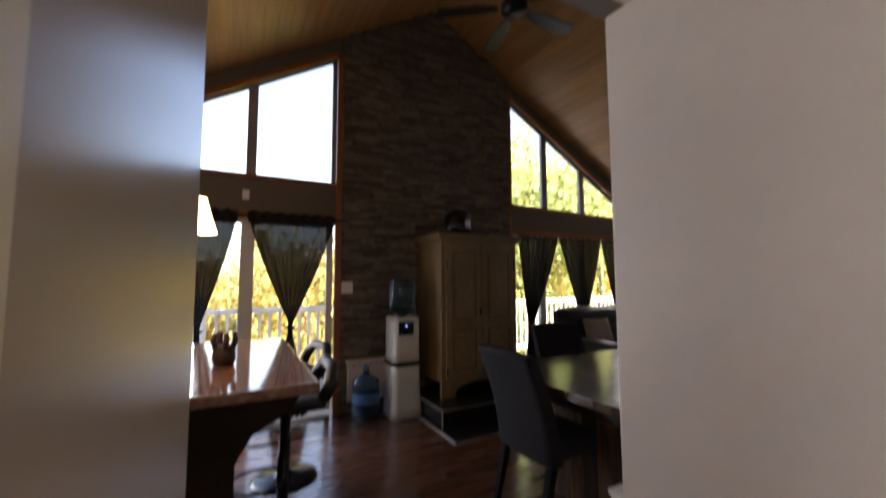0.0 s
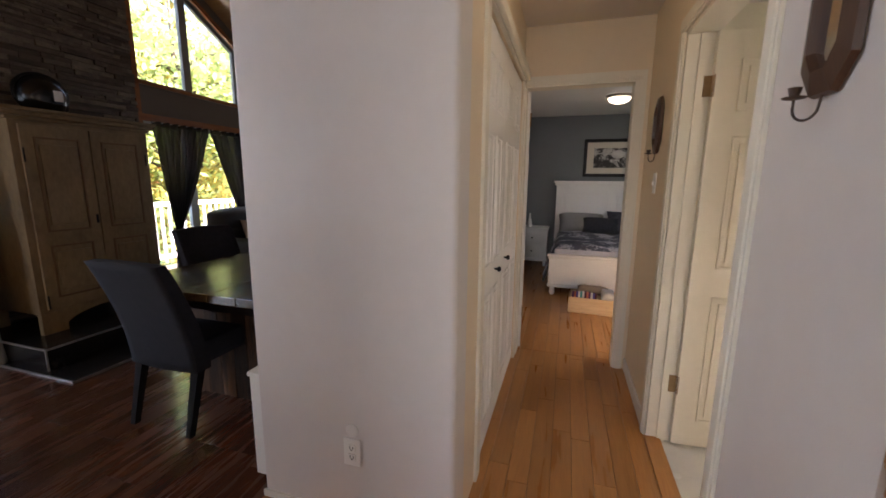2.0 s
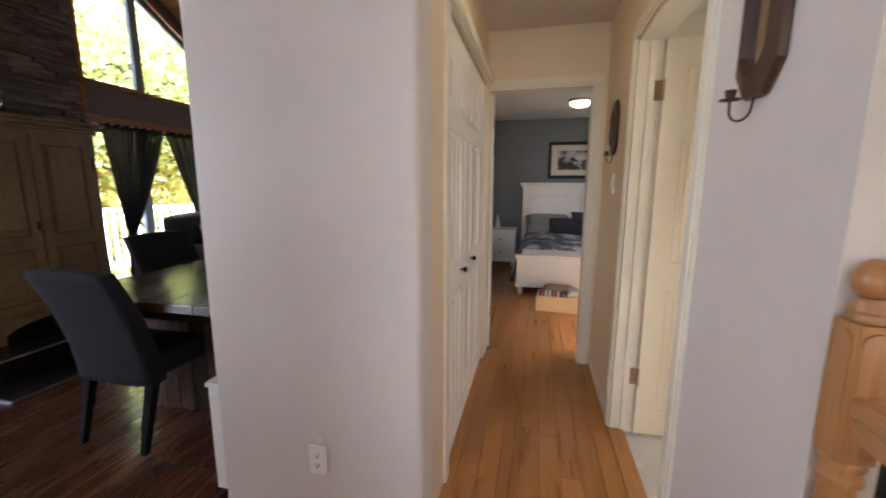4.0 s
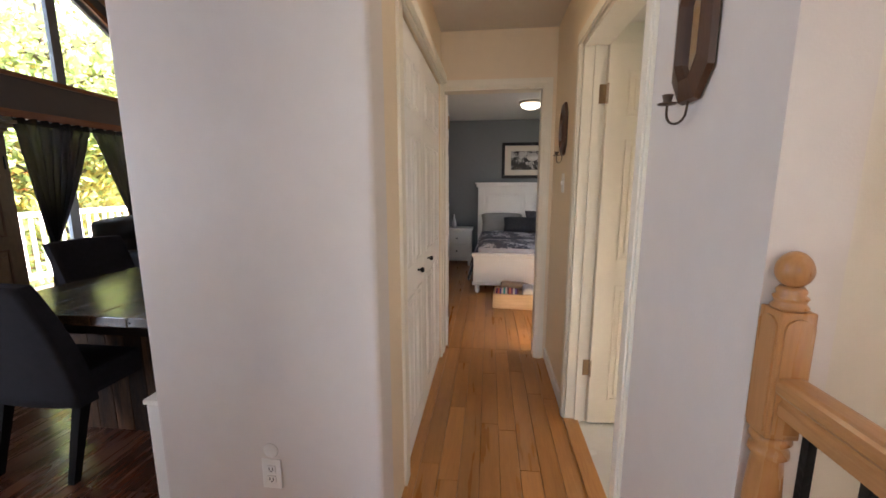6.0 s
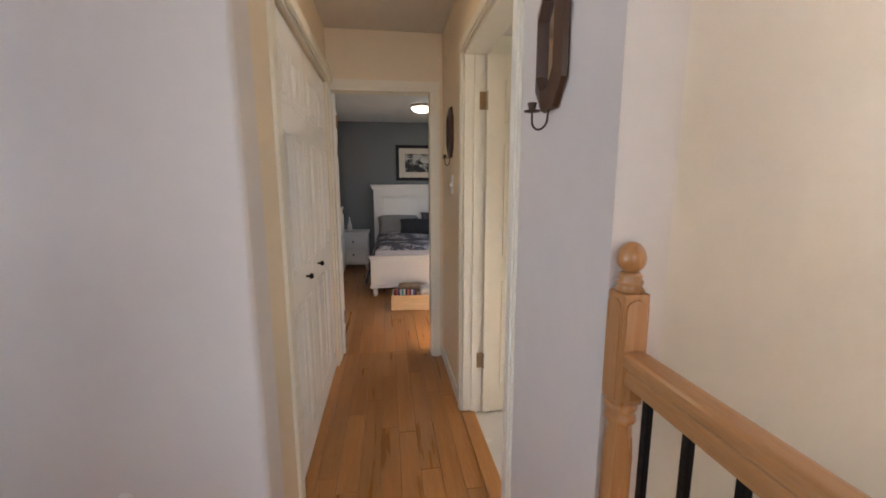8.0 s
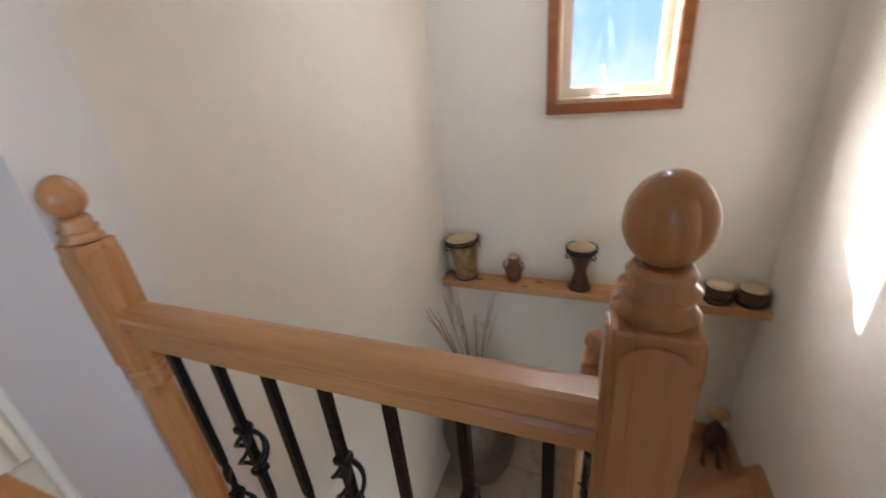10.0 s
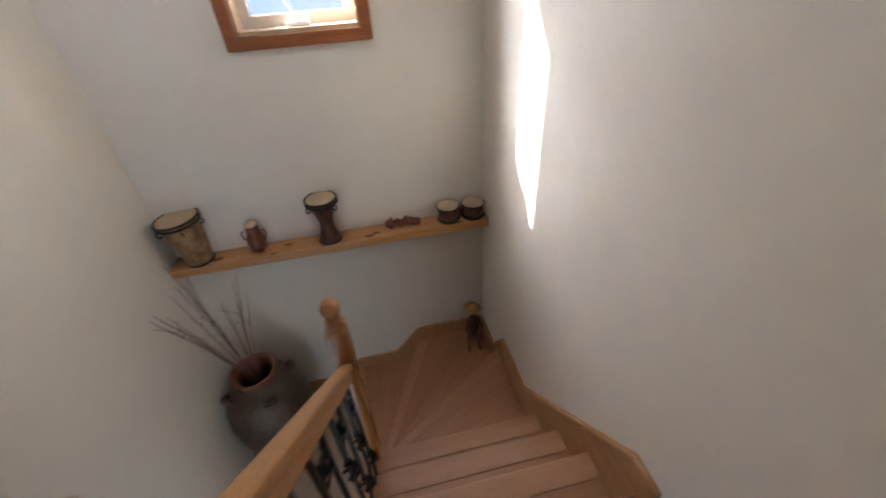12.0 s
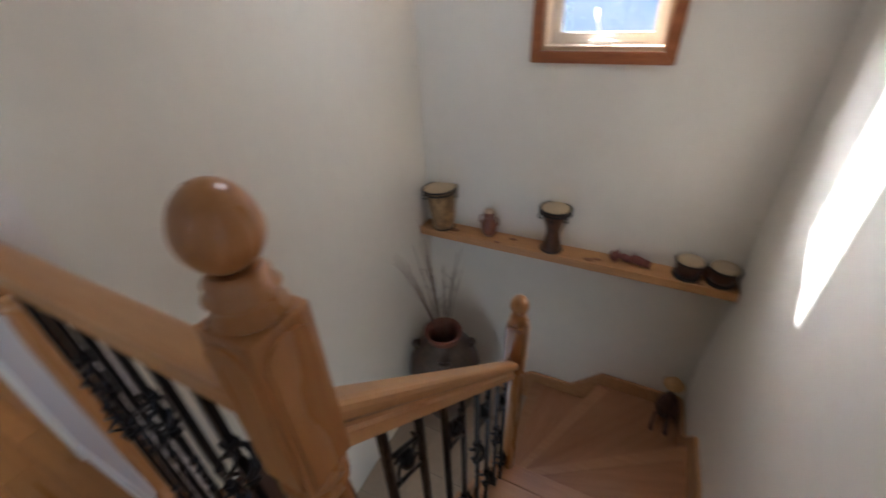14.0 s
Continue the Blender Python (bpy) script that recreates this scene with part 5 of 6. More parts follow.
part("cornice", boxes((AX0, AX1 + .02, AY0 - .02, AY1 + .02, 1.74, 1.765, .006), (AX0, AX1 + .045, AY0 - .045, AY1 + .045, 1.765, 1.80, .012), (AX0, AX1 + .06, AY0 - .06, AY1 + .06, 1.80, 1.825, .005)), ap, arm)
for k in range(2):
    d0 = AY0 + .04 + k * ((AY1 - AY0 - .08) / 2) + .004
    d1 = d0 + (AY1 - AY0 - .08) / 2 - .008
    dr = part("door", boxes((AX1, AX1 + .022, d0, d1, AZ + .19, 1.71, .003)), ap, arm)
    for z0, z1 in ((AZ + .27, .84), (.94, 1.63)):
        part("panel", boxes((AX1 + .022, AX1 + .034, d0 + .095, d1 - .095, z0 + .05, z1 - .05, .008)), ap, dr)
        bm = bmesh.new()
        for a, b, c, e in ((d0 + .07, d1 - .07, z0, z0 + .014), (d0 + .07, d1 - .07, z1 - .014, z1), (d0 + .07, d0 + .084, z0, z1), (d1 - .084, d1 - .07, z0, z1)):
            box(bm, AX1 + .021, AX1 + .029, a, b, c, e, .003)
        part("panel_moulding", bm, ad, dr, "worn brown moulding edges")
    for z in (.42, 1.5):
        yy = d0 + .004 if k == 0 else d1 - .004
        part("hinge", lathe(bmesh.new(), ((.006, z - .05), (.006, z + .05)), 8, (AX1 + .028, yy, 0)), M["iron"], dr, "black iron hinge")
part("keyhole", boxes((AX1 + .022, AX1 + .026, (AY0 + AY1) / 2 - .03, (AY0 + AY1) / 2 - .012, .98, 1.05, .003)), M["iron"], arm)
# black domed pan with a paper tag, leaning on the wall
bowl = thing("black_pan", "big black domed pan with a paper tag on the armoire", "pan", (-3.62, 1.80, 1.825))
prof = [(.16 * math.sin(a), .02 + .13 * math.cos(a)) for a in np.linspace(1.5, .05, 12)]
part("pan_body", lathe(bmesh.new(), [(.17, .0), (.175, .012)] + [(r, z) for r, z in prof], 32), mat("black_enamel", (0.008, 0.008, 0.009), 0.18, var=0.1), bowl).matrix_basis = pose(.0, 0, .14, 0, 65, 0)
part("rim", tube(bmesh.new(), [(.0 + .02, .172 * math.cos(a), .155 + .155 * math.sin(a)) for a in np.linspace(0, math.tau, 33)], .011, 8), M["iron"], bowl)
part("paper_tag", bx(.158, .163, .0, .06, .10, .18, .002), plate, bowl, "white paper tag")

# water cooler and spare bottle
cw_ = mat("white_plastic", (0.62, 0.62, 0.60), 0.3, var=0.03)
blue = clear_glass("blue_bottle_plastic", (0.25, 0.55, 0.85), 0.08)
wc = thing("water_cooler", "white water cooler with a blue bottle on top", "water cooler", (-3.60, 1.12, 0), 0)
def soft_box(hx, hy, r, z0, z1, flare=0.0):
    pts = []
    for cx, cy, a0 in ((hx - r, hy - r, 0), (-hx + r, hy - r, 90), (-hx + r, -hy + r, 180), (hx - r, -hy + r, 270)):
        pts += [(cx + r * math.cos(radians(a0 + q)), cy + r * math.sin(radians(a0 + q))) for q in range(0, 91, 15)]
    bm = bmesh.new()
    n = len(pts)
    rings = []
    for i in range(7):
        z = z0 + (z1 - z0) * i / 6
        k = 1 + flare * (1 - i / 6) ** 2.5
        rings.append([bm.verts.new((x * k, y * k, z)) for x, y in pts])
    for p, q in zip(rings, rings[1:]):
        for i in range(n):
            f = bm.faces.new((p[i], p[(i + 1) % n], q[(i + 1) % n], q[i]))
            f.smooth = True
    bm.faces.new(list(reversed(rings[0])))
    bm.faces.new(rings[-1])
    return bm
part("lower_body", soft_box(.15, .145, .06, 0, .50, .16), cw_, wc)
part("drip_tray", soft_box(.165, .155, .06, .50, .535), M["iron"], wc, "black drip tray band")
part("upper_body", soft_box(.15, .14, .05, .535, .97), cw_, wc)
part("tap_panel", bx(.145, .158, -.10, .06, .80, .93, .008), M["iron"], wc, "black glossy tap panel")
for y in (-.06, .02):
    part("tap", bx(.155, .185, y - .012, y + .012, .80, .83, .004), M["iron"], wc)
part("indicator", bx(.157, .160, -.03, -.015, .89, .895), glow("blue_led", (0.2, 0.35, 1.0), 3.0), wc, "small blue indicator light")
bprof = ((.05, .95), (.05, .985), (.13, 1.03), (.135, 1.10), (.128, 1.12), (.135, 1.14), (.135, 1.24), (.128, 1.26), (.135, 1.28), (.13, 1.33), (.10, 1.36))
part("bottle", lathe(bmesh.new(), bprof, 32), blue, wc, "translucent blue water bottle")
wb = thing("water_bottle", "blue water bottle standing on the floor", "water bottle", (-3.66, .76, 0))
part("bottle_body", lathe(bmesh.new(), ((.11, 0), (.132, .02), (.134, .10), (.127, .12), (.134, .14), (.134, .26), (.127, .28), (.134, .30), (.125, .36), (.06, .41), (.03, .43), (.03, .47)), 32), blue, wb)
part("cap", lathe(bmesh.new(), ((.033, .455), (.034, .49), (.03, .495)), 20), mat("blue_cap", (0.05, 0.2, 0.35), 0.4), wb, "blue plastic cap")
part("bottle_label", lathe(bmesh.new(), ((.1352, .15), (.1352, .25)), 32, cap=False), mat("printed_label", (0.04, 0.10, 0.3), 0.5, scale=8, color2=(0.10, 0.25, 0.45)), wb, "printed wrap label in plain colours")

# dining table and chairs
tt = mat("glossy_dark_table", (0.02, 0.013, 0.008), 0.2, var=0.4, scale=2.5, bump=0.10, bscale=9, stretch=(6, .6, 6), coat=0.2, obj=0.35, color2=(0.10, 0.055, 0.026), rvar=0.13)
tb = thing("dining_table", "glossy dark plank dining table on plank pedestals", "table")
TX0, TX1, TY0, TY1 = -2.05, -.98, 1.12, 2.75
for i in range(6):
    w = (TX1 - TX0) / 6
    part("table_board", bx(TX0 + i * w + .001, TX0 + (i + 1) * w - .001, TY0, TY1, .72, .765, .004), tt, tb)
part("apron", boxes((TX0 + .14, TX1 - .14, TY0 + .14, TY0 + .17, .62, .72), (TX0 + .14, TX1 - .14, TY1 - .17, TY1 - .14, .62, .72), (TX0 + .12, TX0 + .15, TY0 + .14, TY1 - .14, .62, .72), (TX1 - .15, TX1 - .12, TY0 + .14, TY1 - .14, .62, .72)), M["dark"], tb)
leg_m = mat("rough_sawn_plank", (0.018, 0.011, 0.008), 0.6, var=0.5, scale=5, bump=0.3, stretch=(6, 6, .7), spec=0.2, obj=0.6, color2=(0.12, 0.06, 0.032))
for y in (TY0 + .30, TY1 - .38):
    for i in range(6):
        x = TX0 + .22 + i * .105
        part("pedestal_plank", bx(x + .001, x + .104, y, y + .08, 0, .72, .004), leg_m, tb, "rough-sawn plank in mixed dark browns")
grey_up = mat("charcoal_upholstery", (0.0155, 0.0145, 0.0185), 0.9, spec=0.25, var=0.35, scale=28, bump=0.3, bscale=300)


def parsons_chair(at, rz, cloth, label):
    t = thing("dining_chair", label, "chair", at, rz, group="upholstered chairs round the table")
    # seat along +y from the back
    part("seat", bx(-.23, .23, .0, .44, .36, .49, .03), cloth, t)
    bm = bmesh.new()
    nz_, nx_ = 14, 10
    g = {}
    for s in (0, 1):
        for j in range(nz_ + 1):
            v = j / nz_
            z = .34 + v * .60
            yb = -.02 - .16 * v ** 1.7
            thick = .085 - .03 * v
            for i in range(nx_ + 1):
                u = i / nx_ * 2 - 1
                g[s, j, i] = bm.verts.new((.235 * u, yb + (thick if s else 0) - .02 * (1 - u * u), z + (.012 * (1 - u * u) if j == nz_ else 0)))
    for j in range(nz_):
        for i in range(nx_):
            for s in (0, 1):
                f = bm.faces.new([g[s, j + a, i + b] for a, b in ((0, 0), (0, 1), (1, 1), (1, 0))])
                f.smooth = True
        for i in (0, nx_):
            bm.faces.new((g[0, j, i], g[1, j, i], g[1, j + 1, i], g[0, j + 1, i]))
    for j in (0, nz_):
        for i in range(nx_):
            bm.faces.new((g[0, j, i], g[0, j, i + 1], g[1, j, i + 1], g[1, j, i]))
    es = [e for e in bm.edges if len(e.link_faces) == 2 and e.calc_face_angle(0) > 1.0]
    bmesh.ops.bevel(bm, geom=es, offset=.012, segments=3, affect="EDGES")
    part("backrest", bm, cloth, t)
    for x in (-.20, .20):
        for y, k in ((.41, 0), (.02, -.09)):
            bm = bmesh.new()
            a = [bm.verts.new((x + sx * .024, y + sy * .024, .37)) for sx, sy in ((-1, -1), (1, -1), (1, 1), (-1, 1))]
            b = [bm.verts.new((x + sx * .016, y + k + sy * .016, 0)) for sx, sy in ((-1, -1), (1, -1), (1, 1), (-1, 1))]
            for i in range(4):
                bm.faces.new((a[i], a[(i + 1) % 4], b[(i + 1) % 4], b[i]))
            bm.faces.new(a)
            bm.faces.new(b)
            part("leg", bm, M["legblack"], t, "black wooden leg")
    return t


CH = "charcoal grey upholstered chair with black wooden legs"
parsons_chair((-1.65, 1.11, 0), 0, grey_up, CH)
parsons_chair((-2.35, 2.13, 0), -98, grey_up, CH)
parsons_chair((-1.5, 3.0, 0), 180, grey_up, CH)

# sofa, black leather
leather = mat("black_leather", (0.010, 0.009, 0.009), 0.5, var=0.2, scale=12, bump=0.25, bscale=120)
sofa = thing("recliner_sofa", "overstuffed black leather recliner sofa", "sofa", (-3.55, 3.05, 0))


def cushion(x0, x1, y0, y1, z0, z1, e=.45):
    """An overstuffed, rounded block with soft creases."""
    bm = bmesh.new()
    def spow(v):
        return math.copysign(abs(v) ** e, v)
    rows = []
    for i in range(1, 12):
        a = -math.pi / 2 + math.pi * i / 12
        row = []
        for k in range(24):
            b = math.tau * k / 24
            p = Vector((spow(math.cos(a)) * spow(math.cos(b)), spow(math.cos(a)) * spow(math.sin(b)), spow(math.sin(a))))
            p *= 1 + .035 * noise.noise(p * 2.2 + Vector((x0, y0, z0)) * 5)
            row.append(bm.verts.new(((x0 + x1) / 2 + p.x * (x1 - x0) / 2, (y0 + y1) / 2 + p.y * (y1 - y0) / 2, (z0 + z1) / 2 + p.z * (z1 - z0) / 2)))
        rows.append(row)
    for p, q in zip(rows, rows[1:]):
        for k in range(24):
            bm.faces.new((p[k], p[(k + 1) % 24], q[(k + 1) % 24], q[k]))
    bm.faces.new(rows[0][::-1])
    bm.faces.new(rows[-1])
    for f in bm.faces:
        f.smooth = True
    return bm


part("base", bx(0, .95, 0, 1.95, .0, .42, .05), leather, sofa)
for y0, y1 in ((-.05, .25), (1.70, 2.0)):
    part("armrest", cushion(.02, 1.0, y0, y1, .10, .68, .5), leather, sofa)
for y0 in (.22, .96):
    part("seat_cushion", cushion(.2, 1.0, y0, y0 + .76, .34, .56, .4), leather, sofa)
    part("back_cushion", cushion(-.06, .30, y0 - .14, y0 + .78, .40, .84, .5), leather, sofa)
    part("head_cushion", cushion(-.10, .30, y0 - .14, y0 + .78, .72, 1.00, .55), leather, sofa)
pillow("throw_pillow", (-3.10, 3.42, .72), .17, .17, .08, 65, 70, mat("beige_cloth", (0.34, 0.28, 0.23), 0.9, var=0.15, scale=20, bump=0.3), "beige throw pillow on the sofa")

# heater on the block's great-room side
h2 = thing("baseboard_heater", "white electric convector mounted low on the wall", "heater", (XBLK, 0, 0))
part("heater_body", boxes((-.08, 0, .89, 1.75, .05, .515, .008)), M["white"], h2)
part("top_grille", boxes((-.088, -.001, .885, 1.755, .515, .535, .005)), M["white"], h2)
for k in range(9):
    part("grille_fin", bx(-.086, -.077, .90 + k * .018, .91 + k * .018, .44, .505), M["iron"], h2)

# kitchen island
gran = mat("polished_brown_granite", (0.14, 0.065, 0.045), 0.08, var=0.5, scale=30, bump=0, coat=0.5, color2=(0.34, 0.19, 0.14))
isl = thing("kitchen_island", "dark wood kitchen island with polished brown granite top", "kitchen island")
part("countertop", bx(-2.90, -1.46, -1.15, -.10, .885, .93, .008), gran, isl, "polished brown granite countertop")
part("cabinet", bx(-2.75, -1.62, -1.1, -.48, 0, .885, .004), M["dark"], isl)
part("end_panel", slab(bmesh.new(), [(-1.62, -1.1, 0), (-1.62, -.44, 0), (-1.62, -.44, .40), (-1.62, -.40, .45), (-1.62, -.40, .62), (-1.62, -.34, .72), (-1.62, -.20, .79), (-1.62, -.14, .885), (-1.62, -1.1, .885)], (.03, 0, 0)), M["dark"], isl, "dark scrolled bracket panel")
fg = bmesh.new()
lathe(fg, ((.045, 0), (.055, .03), (.05, .08), (.03, .10)), 16, (-2.03, -.46, .93))
for a in (0.2, 1.7, 3.6, 5.0):
    tube(fg, [(-2.03 + .03 * math.cos(a), -.46 + .03 * math.sin(a), .99), (-2.03 + .05 * math.cos(a), -.46 + .05 * math.sin(a), 1.05), (-2.03 + .04 * math.cos(a), -.46 + .04 * math.sin(a), 1.09)], .016, 8, .012)
tagged(part("candle_holder", fg, bronze), "small dark carved candle holder on the island", "ornament")


def stool(at, rz):
    t = thing("bar_stool", "black leather bar stool on a pedestal base", "bar stool", at, rz, group="bar stools at the island")
    part("base_disc", lathe(bmesh.new(), ((.215, 0), (.215, .008), (.19, .018), (.09, .035), (.04, .055), (.03, .08)), 36), mat("black_chrome", (0.02, 0.02, 0.022), 0.12, 0.6, var=0.05) if "black_chrome" not in bpy.data.materials else bpy.data.materials["black_chrome"], t)
    part("pedestal", lathe(bmesh.new(), ((.03, .06), (.03, .42), (.022, .42), (.022, .68)), 20), M["iron"], t)
    part("footrest", tube(bmesh.new(), [(.14 * math.cos(a), .14 * math.sin(a) - .12, .30) for a in np.linspace(0, math.tau, 25)], .009, 8), M["iron"], t)
    part("seat", bx(-.2, .2, -.2, .19, .67, .74, .03), leather, t)
    bm = bmesh.new()
    tube(bm, [(-.17, .17, .72), (-.18, .21, .80), (-.10, .235, .87), (.10, .235, .87), (.18, .21, .80), (.17, .17, .72)], .035, 10)
    part("backrest", bm, leather, t)
    return t


sb = stool((-2.12, -.163, 0), 0)
copy_thing(sb, pose(-2.75, -.08, 0, 0, 0, 12))
# pendant lamps
pn = thing("pendant_lamp", "black iron pendant with frosted glass shades, switched on", "pendant lamp", (-1.95, -.74, 0))
shade_m = glow("warm_shade_glass", (1.0, 0.72, 0.40), 1.2)
part("chain", tube(bmesh.new(), [(0, 0, 1.85), (0, 0, roof_z(-.74))], .006, 6), M["iron"], pn)
part("frame", tube(tube(bmesh.new(), [(-.15, .0, 1.75), (0, 0, 1.88), (.15, 0, 1.75)], .008, 8), [(0, -.15, 1.75), (0, 0, 1.88), (0, .15, 1.75)], .008, 8), M["iron"], pn)
for x, y in ((-.15, 0), (.15, 0), (0, .15), (0, -.15)):
    part("shade", lathe(bmesh.new(), ((.035, 1.74), (.05, 1.68), (.075, 1.60), (.085, 1.57), (.081, 1.57), (.048, 1.67)), 20, (x, y, 0), cap=False), shade_m, pn, "glowing frosted bell shade")
# ceiling fan
fan = thing("ceiling_fan", "dark ceiling fan with drop rod below the ridge", "ceiling fan", (-2.38, RIDGE_Y, 0))
part("rod", tube(bmesh.new(), [(0, 0, 3.8), (0, 0, RIDGE_Z)], .014, 10), M["iron"], fan)
part("motor", lathe(bmesh.new(), ((.05, 3.66), (.11, 3.69), (.12, 3.76), (.08, 3.82), (.03, 3.85)), 28), M["iron"], fan)
for k in range(5):
    a = .35 + k * math.tau / 5
    bm = slab(bmesh.new(), [(.14, -.03, 3.73), (.30, -.07, 3.74), (.66, -.075, 3.74), (.70, 0, 3.73), (.66, .075, 3.72), (.30, .07, 3.72), (.14, .03, 3.73)], (0, 0, .008))
    part("blade", bm, M["dark"], fan, "dark wooden blade").matrix_basis = pose(0, 0, 0, 0, 0, math.degrees(a))

# ---- outside: deck, railing, autumn trees ----
dk = structure("deck", bx(-6.2, XG - .2, -6, 9, -.34, -.15), M["deck"], "grey boarded deck", "deck")
rl = thing("deck_railing", "white deck railing with square pickets", "railing")
for z in (.88, .0):
    part("rail", bx(-6.08, -6.0, -6, 9, z, z + .07), M["railwhite"], rl)
picket_me = None
for k in range(110):
    y = -5.9 + k * .135
    if picket_me is None:
        ob = part("picket", bx(-.017, .017, -.017, .017, .0, .9), M["railwhite"], rl)
        picket_me = ob.data
    else:
        ob = new("picket", picket_me)
        ob.parent = rl
    ob.location = (-6.04, y, 0)
for y in (-5.9, -3.2, -.85, 1.6, 4.0, 6.4, 8.8):
    part("post", bx(-6.1, -5.98, y - .06, y + .06, -.15, 1.12, .008), M["railwhite"], rl)
bark = mat("bark", (0.12, 0.09, 0.06), 0.9, var=0.4, scale=6, bump=0.5, stretch=(3, 3, .5))


def leaf_mat(name, a, b):
    m = mat(name, a, 0.6, var=0, scale=1.2, bump=0, color2=b, island=0.35)
    nt = m.node_tree
    tl, mx = nt.nodes.new("ShaderNodeBsdfTranslucent"), nt.nodes.new("ShaderNodeMixShader")
    tl.inputs[0].default_value = (*b, 1)
    mx.inputs[0].default_value = .45
    nt.links.new(nt.nodes["Principled BSDF"].outputs[0], mx.inputs[1])
    nt.links.new(tl.outputs[0], mx.inputs[2])
    nt.links.new(mx.outputs[0], nt.nodes["Material Output"].inputs[0])
    return m


leafs = [leaf_mat("leaves_yellow", (0.48, 0.38, 0.085), (0.64, 0.54, 0.18)), leaf_mat("leaves_green", (0.26, 0.33, 0.10), (0.48, 0.56, 0.24)), leaf_mat("leaves_orange", (0.50, 0.16, 0.02), (0.55, 0.30, 0.04)), leaf_mat("leaves_red", (0.42, 0.06, 0.02), (0.5, 0.14, 0.04))]
nrg = np.random.default_rng(5)


def tree(x, y, h, spread, lm, seed, n=3300):
    t = thing("tree", "autumn broadleaf tree beyond the deck", "tree", (x, y, -3.0), group="autumn trees")
    rr = random.Random(seed)
    bm = tube(bmesh.new(), [(0, 0, 0), (.1, .05, h * .3), (.0, .1, h * .6), (.1, 0, h * .92)], .17, 8, .03)
    tips = []
    for k in range(14):
        z0 = h * rr.uniform(.22, .85)
        a = rr.uniform(0, math.tau)
        l = spread * rr.uniform(.6, 1.0) * (1.1 - .5 * z0 / h)
        e = Vector((l * math.cos(a), l * math.sin(a), z0 + l * rr.uniform(.2, .7)))
        tube(bm, [(0.05, .05, z0), tuple(e * .5 + Vector((0, 0, z0 * .5 + .1))), tuple(e)], .05, 6, .012)
        tips += [(e, .5), (e * .6 + Vector((0, 0, z0 * .4)), .4)]
    part("trunk", bm, bark, t)
    cl = np.array([[*p, s] for p, s in tips])
    idx = nrg.integers(0, len(cl), n)
    ctr = cl[idx, :3] + nrg.normal(0, 1, (n, 3)) * (spread * .22)
    u = nrg.normal(0, 1, (n, 3)); u /= np.linalg.norm(u, axis=1)[:, None]
    w = np.cross(u, nrg.normal(0, 1, (n, 3))); w /= np.linalg.norm(w, axis=1)[:, None]
    s = nrg.uniform(.05, .12, (n, 1))
    vv = np.stack([ctr - u * s, ctr + w * s * .55, ctr + u * s, ctr - w * s * .55], 1).reshape(-1, 3)
    me = bpy.data.meshes.new("crown")
    me.from_pydata(vv.tolist(), [], np.arange(n * 4).reshape(-1, 4).tolist())
    me.materials.append(lm)
    c = new("crown", me)
    c.parent = t
    return t


spots = [(-10.5, -3.5, 4.8, 1.8, 2), (-12, -1.2, 4.9, 2.0, 0), (-11, 1.2, 4.9, 1.9, 0), (-13, 3.0, 5.6, 2.2, 0), (-11.5, 5.0, 7.5, 2.4, 2), (-10.5, 7.0, 8.0, 2.3, 0), (-13, 8.5, 8.5, 2.6, 1), (-14, 11.0, 9.0, 2.8, 3), (-11, 10.0, 8.0, 2.4, 0), (-16, -4.0, 5.5, 2.6, 3), (-16.5, 0.5, 5.6, 2.6, 1), (-17, 5.5, 8.5, 3.0, 0), (-9.8, 12.5, 8.5, 2.6, 2), (-18, 14, 9.5, 3.2, 1), (-14, -7, 5.5, 2.6, 0), (-15, 7.5, 9.0, 2.8, 1), (-12.5, 13.5, 9, 2.8, 0), (-19, 10, 10, 3.2, 0), (-20, 2.5, 6.5, 3.2, 2)]
for i, (x, y, h, s, k) in enumerate(((-9.5, 5.2, 8.6, 2.3, 1), (-9.0, 7.4, 9.2, 2.4, 1), (-10.5, 9.0, 9.6, 2.6, 0), (-8.6, 9.8, 8.8, 2.4, 1))):
    tree(x, y, h, s, leafs[k], 40 + i, 5200)
for i, (x, y, h, s, k) in enumerate(((22, -7, 3.4, 2.0, 2), (26, 6.5, 3.8, 2.2, 1))):
    tree(x, y, h, s, leafs[k], 60 + i)
for i, (x, y, h, s, k) in enumerate(spots):
    tree(x, y, h, s, leafs[k], i)
hedge = mat("far_woods", (0.13, 0.17, 0.045), 0.9, var=0.5, scale=.5, bump=0, island=0.3, color2=(0.44, 0.27, 0.06))
n = 26000
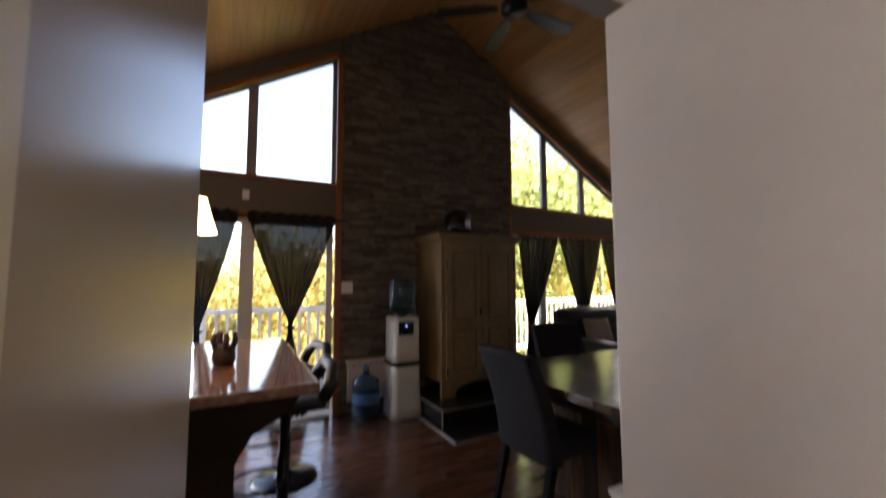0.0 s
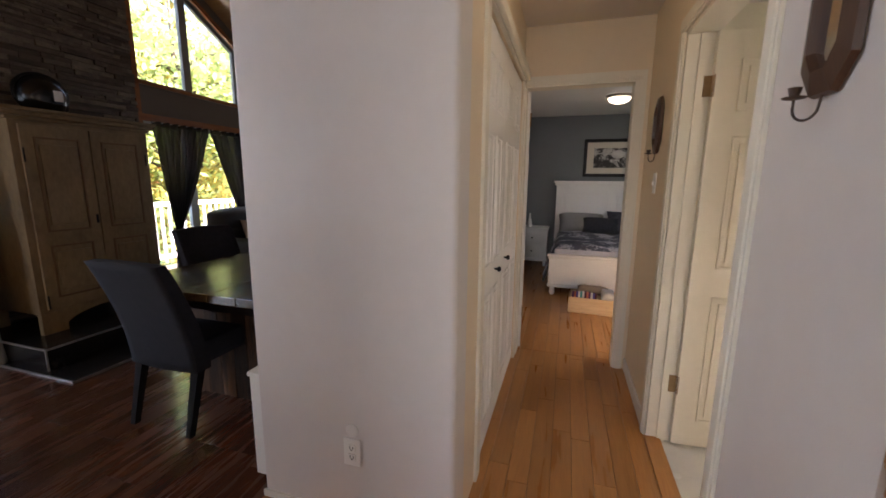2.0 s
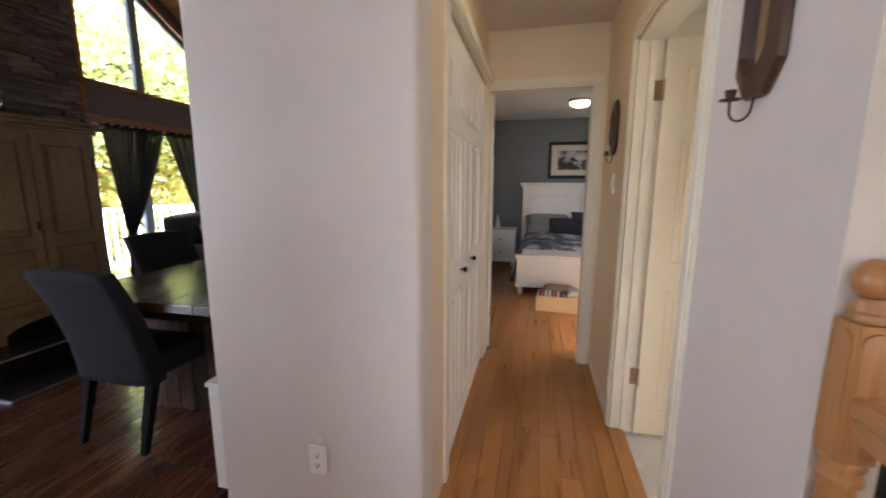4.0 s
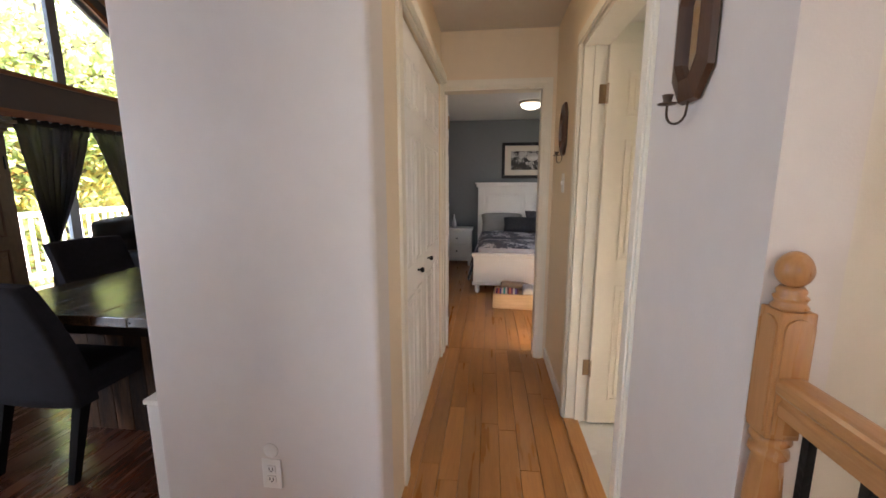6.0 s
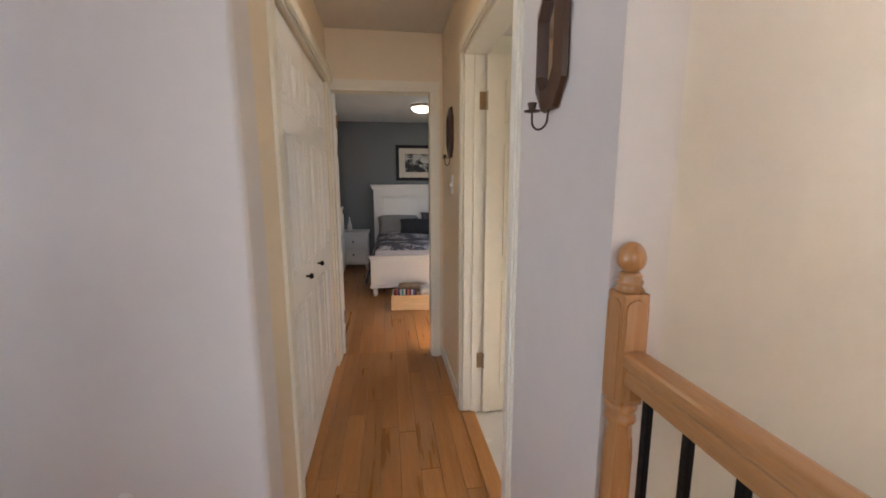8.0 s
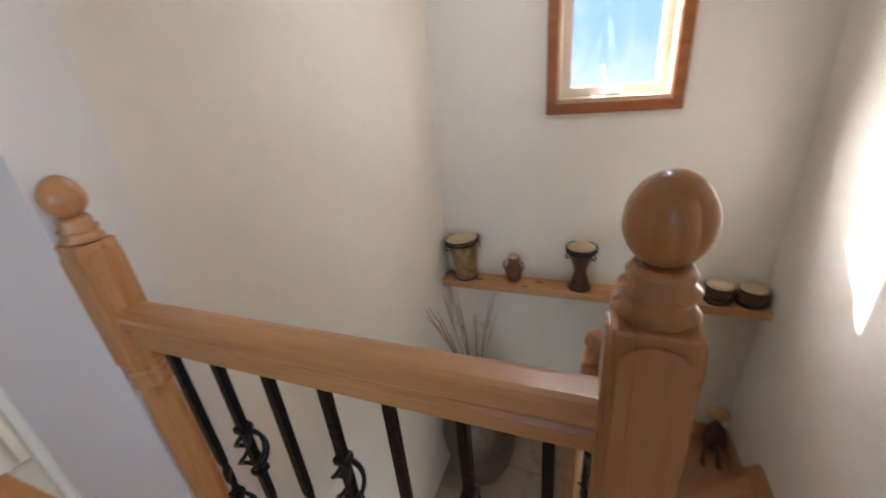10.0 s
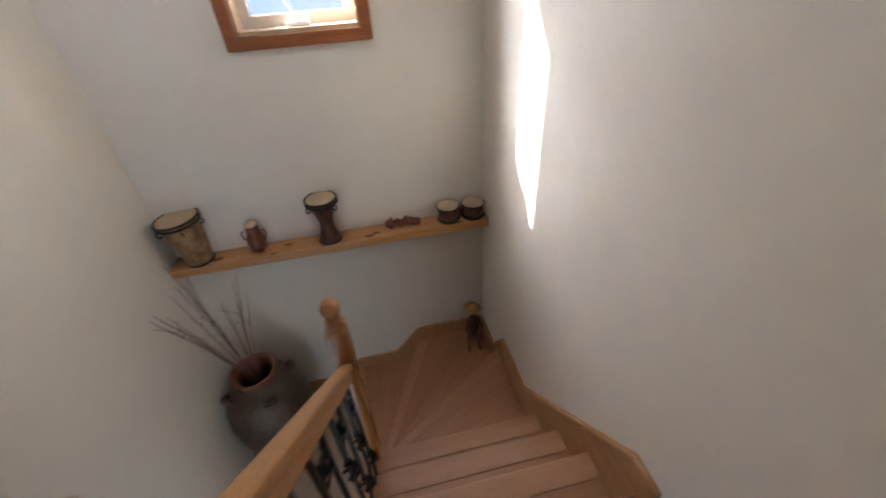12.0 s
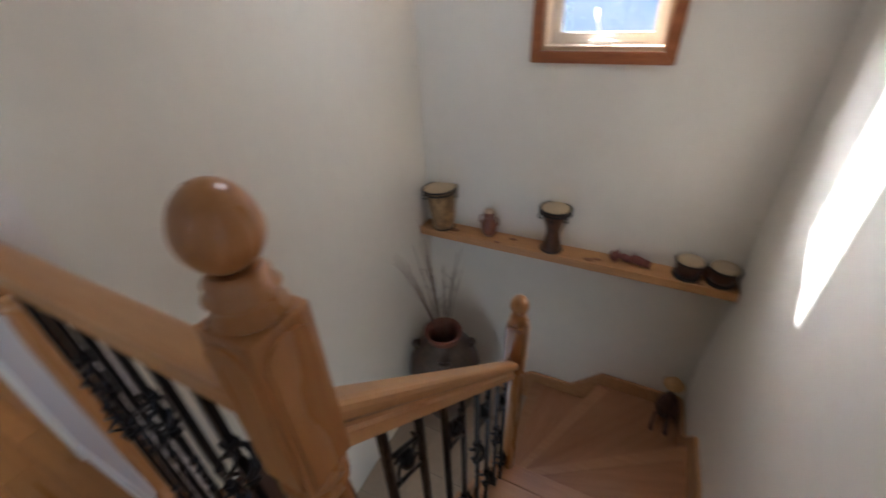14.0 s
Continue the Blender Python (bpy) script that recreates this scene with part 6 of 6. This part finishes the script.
# the woods stand taller to the north
wy = nrg.uniform(-25, 40, n)
top = 5.5 + 9 * np.clip((wy - 6) / 7, 0, 1) + 1.2 * np.sin(wy * 1.1) + .8 * np.sin(wy * 2.7)
ctr = np.stack([nrg.uniform(-30, -22, n), wy, -3 + top * nrg.uniform(0, 1, n) ** .9], 1)
u = nrg.normal(0, 1, (n, 3)); u /= np.linalg.norm(u, axis=1)[:, None]
w = np.cross(u, nrg.normal(0, 1, (n, 3))); w /= np.linalg.norm(w, axis=1)[:, None]
s = nrg.uniform(.16, .42, (n, 1))
me = bpy.data.meshes.new("far_woods")
me.from_pydata(np.stack([ctr - u * s, ctr + w * s * .6, ctr + u * s, ctr - w * s * .6], 1).reshape(-1, 3).tolist(), [], np.arange(n * 4).reshape(-1, 4).tolist())
me.materials.append(hedge)
tagged(new("far_woods", me), "distant autumn woods beyond the lawn", "woods", kind="stuff")
# self-glowing panel that stands in for pale sky seen from the stair window
sky_panel = glow("pale_sky_glow", (0.5, 0.68, 1.0), 0.1)
nt = sky_panel.node_tree
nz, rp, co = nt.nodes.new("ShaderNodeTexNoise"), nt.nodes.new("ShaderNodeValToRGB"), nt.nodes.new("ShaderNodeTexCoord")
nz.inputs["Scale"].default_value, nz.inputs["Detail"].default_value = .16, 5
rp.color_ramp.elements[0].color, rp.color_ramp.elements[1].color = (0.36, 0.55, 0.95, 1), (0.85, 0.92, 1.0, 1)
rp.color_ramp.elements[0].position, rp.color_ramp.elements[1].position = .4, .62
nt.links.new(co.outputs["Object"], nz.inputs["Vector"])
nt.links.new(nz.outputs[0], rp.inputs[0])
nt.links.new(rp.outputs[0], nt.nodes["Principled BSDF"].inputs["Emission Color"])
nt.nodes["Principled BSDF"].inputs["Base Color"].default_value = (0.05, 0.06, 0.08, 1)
structure("backdrop", bx(34, 34.2, -32, 30, -3.0, 22), sky_panel, "glowing panel coloured as pale blue sky beyond the stair window", "backdrop")

# ---- pieces of the floors ----
planks(FL, XL - .05, XR, WEND, YE + .12, .1, 1.0, M["oakfloor"], 1)
planks(FL, XBLK, XR + .12, YN, WEND, .1, 1.0, M["oakfloor"], 2)
planks(FL, XBLK, XL - .05, WEND, YB, .1, 1.0, M["oakfloor"], 6)
planks(FBED, -1.0, XB, YE + .12, YBK, .1, 1.3, M["oakfloor"], 3)
planks(FG, XG, XBLK, -1.6, 5.2, .19, 1.25, M["darkfloor"], 4, joint=.0004, bevel=.0003)
tiles(FT, 1.05, XS, YR, YC, .30, M["tile"], ZL)
tiles(FBA, XR + .07, 2.6, .72, 2.6, .30, M["whitetile"], -.002)
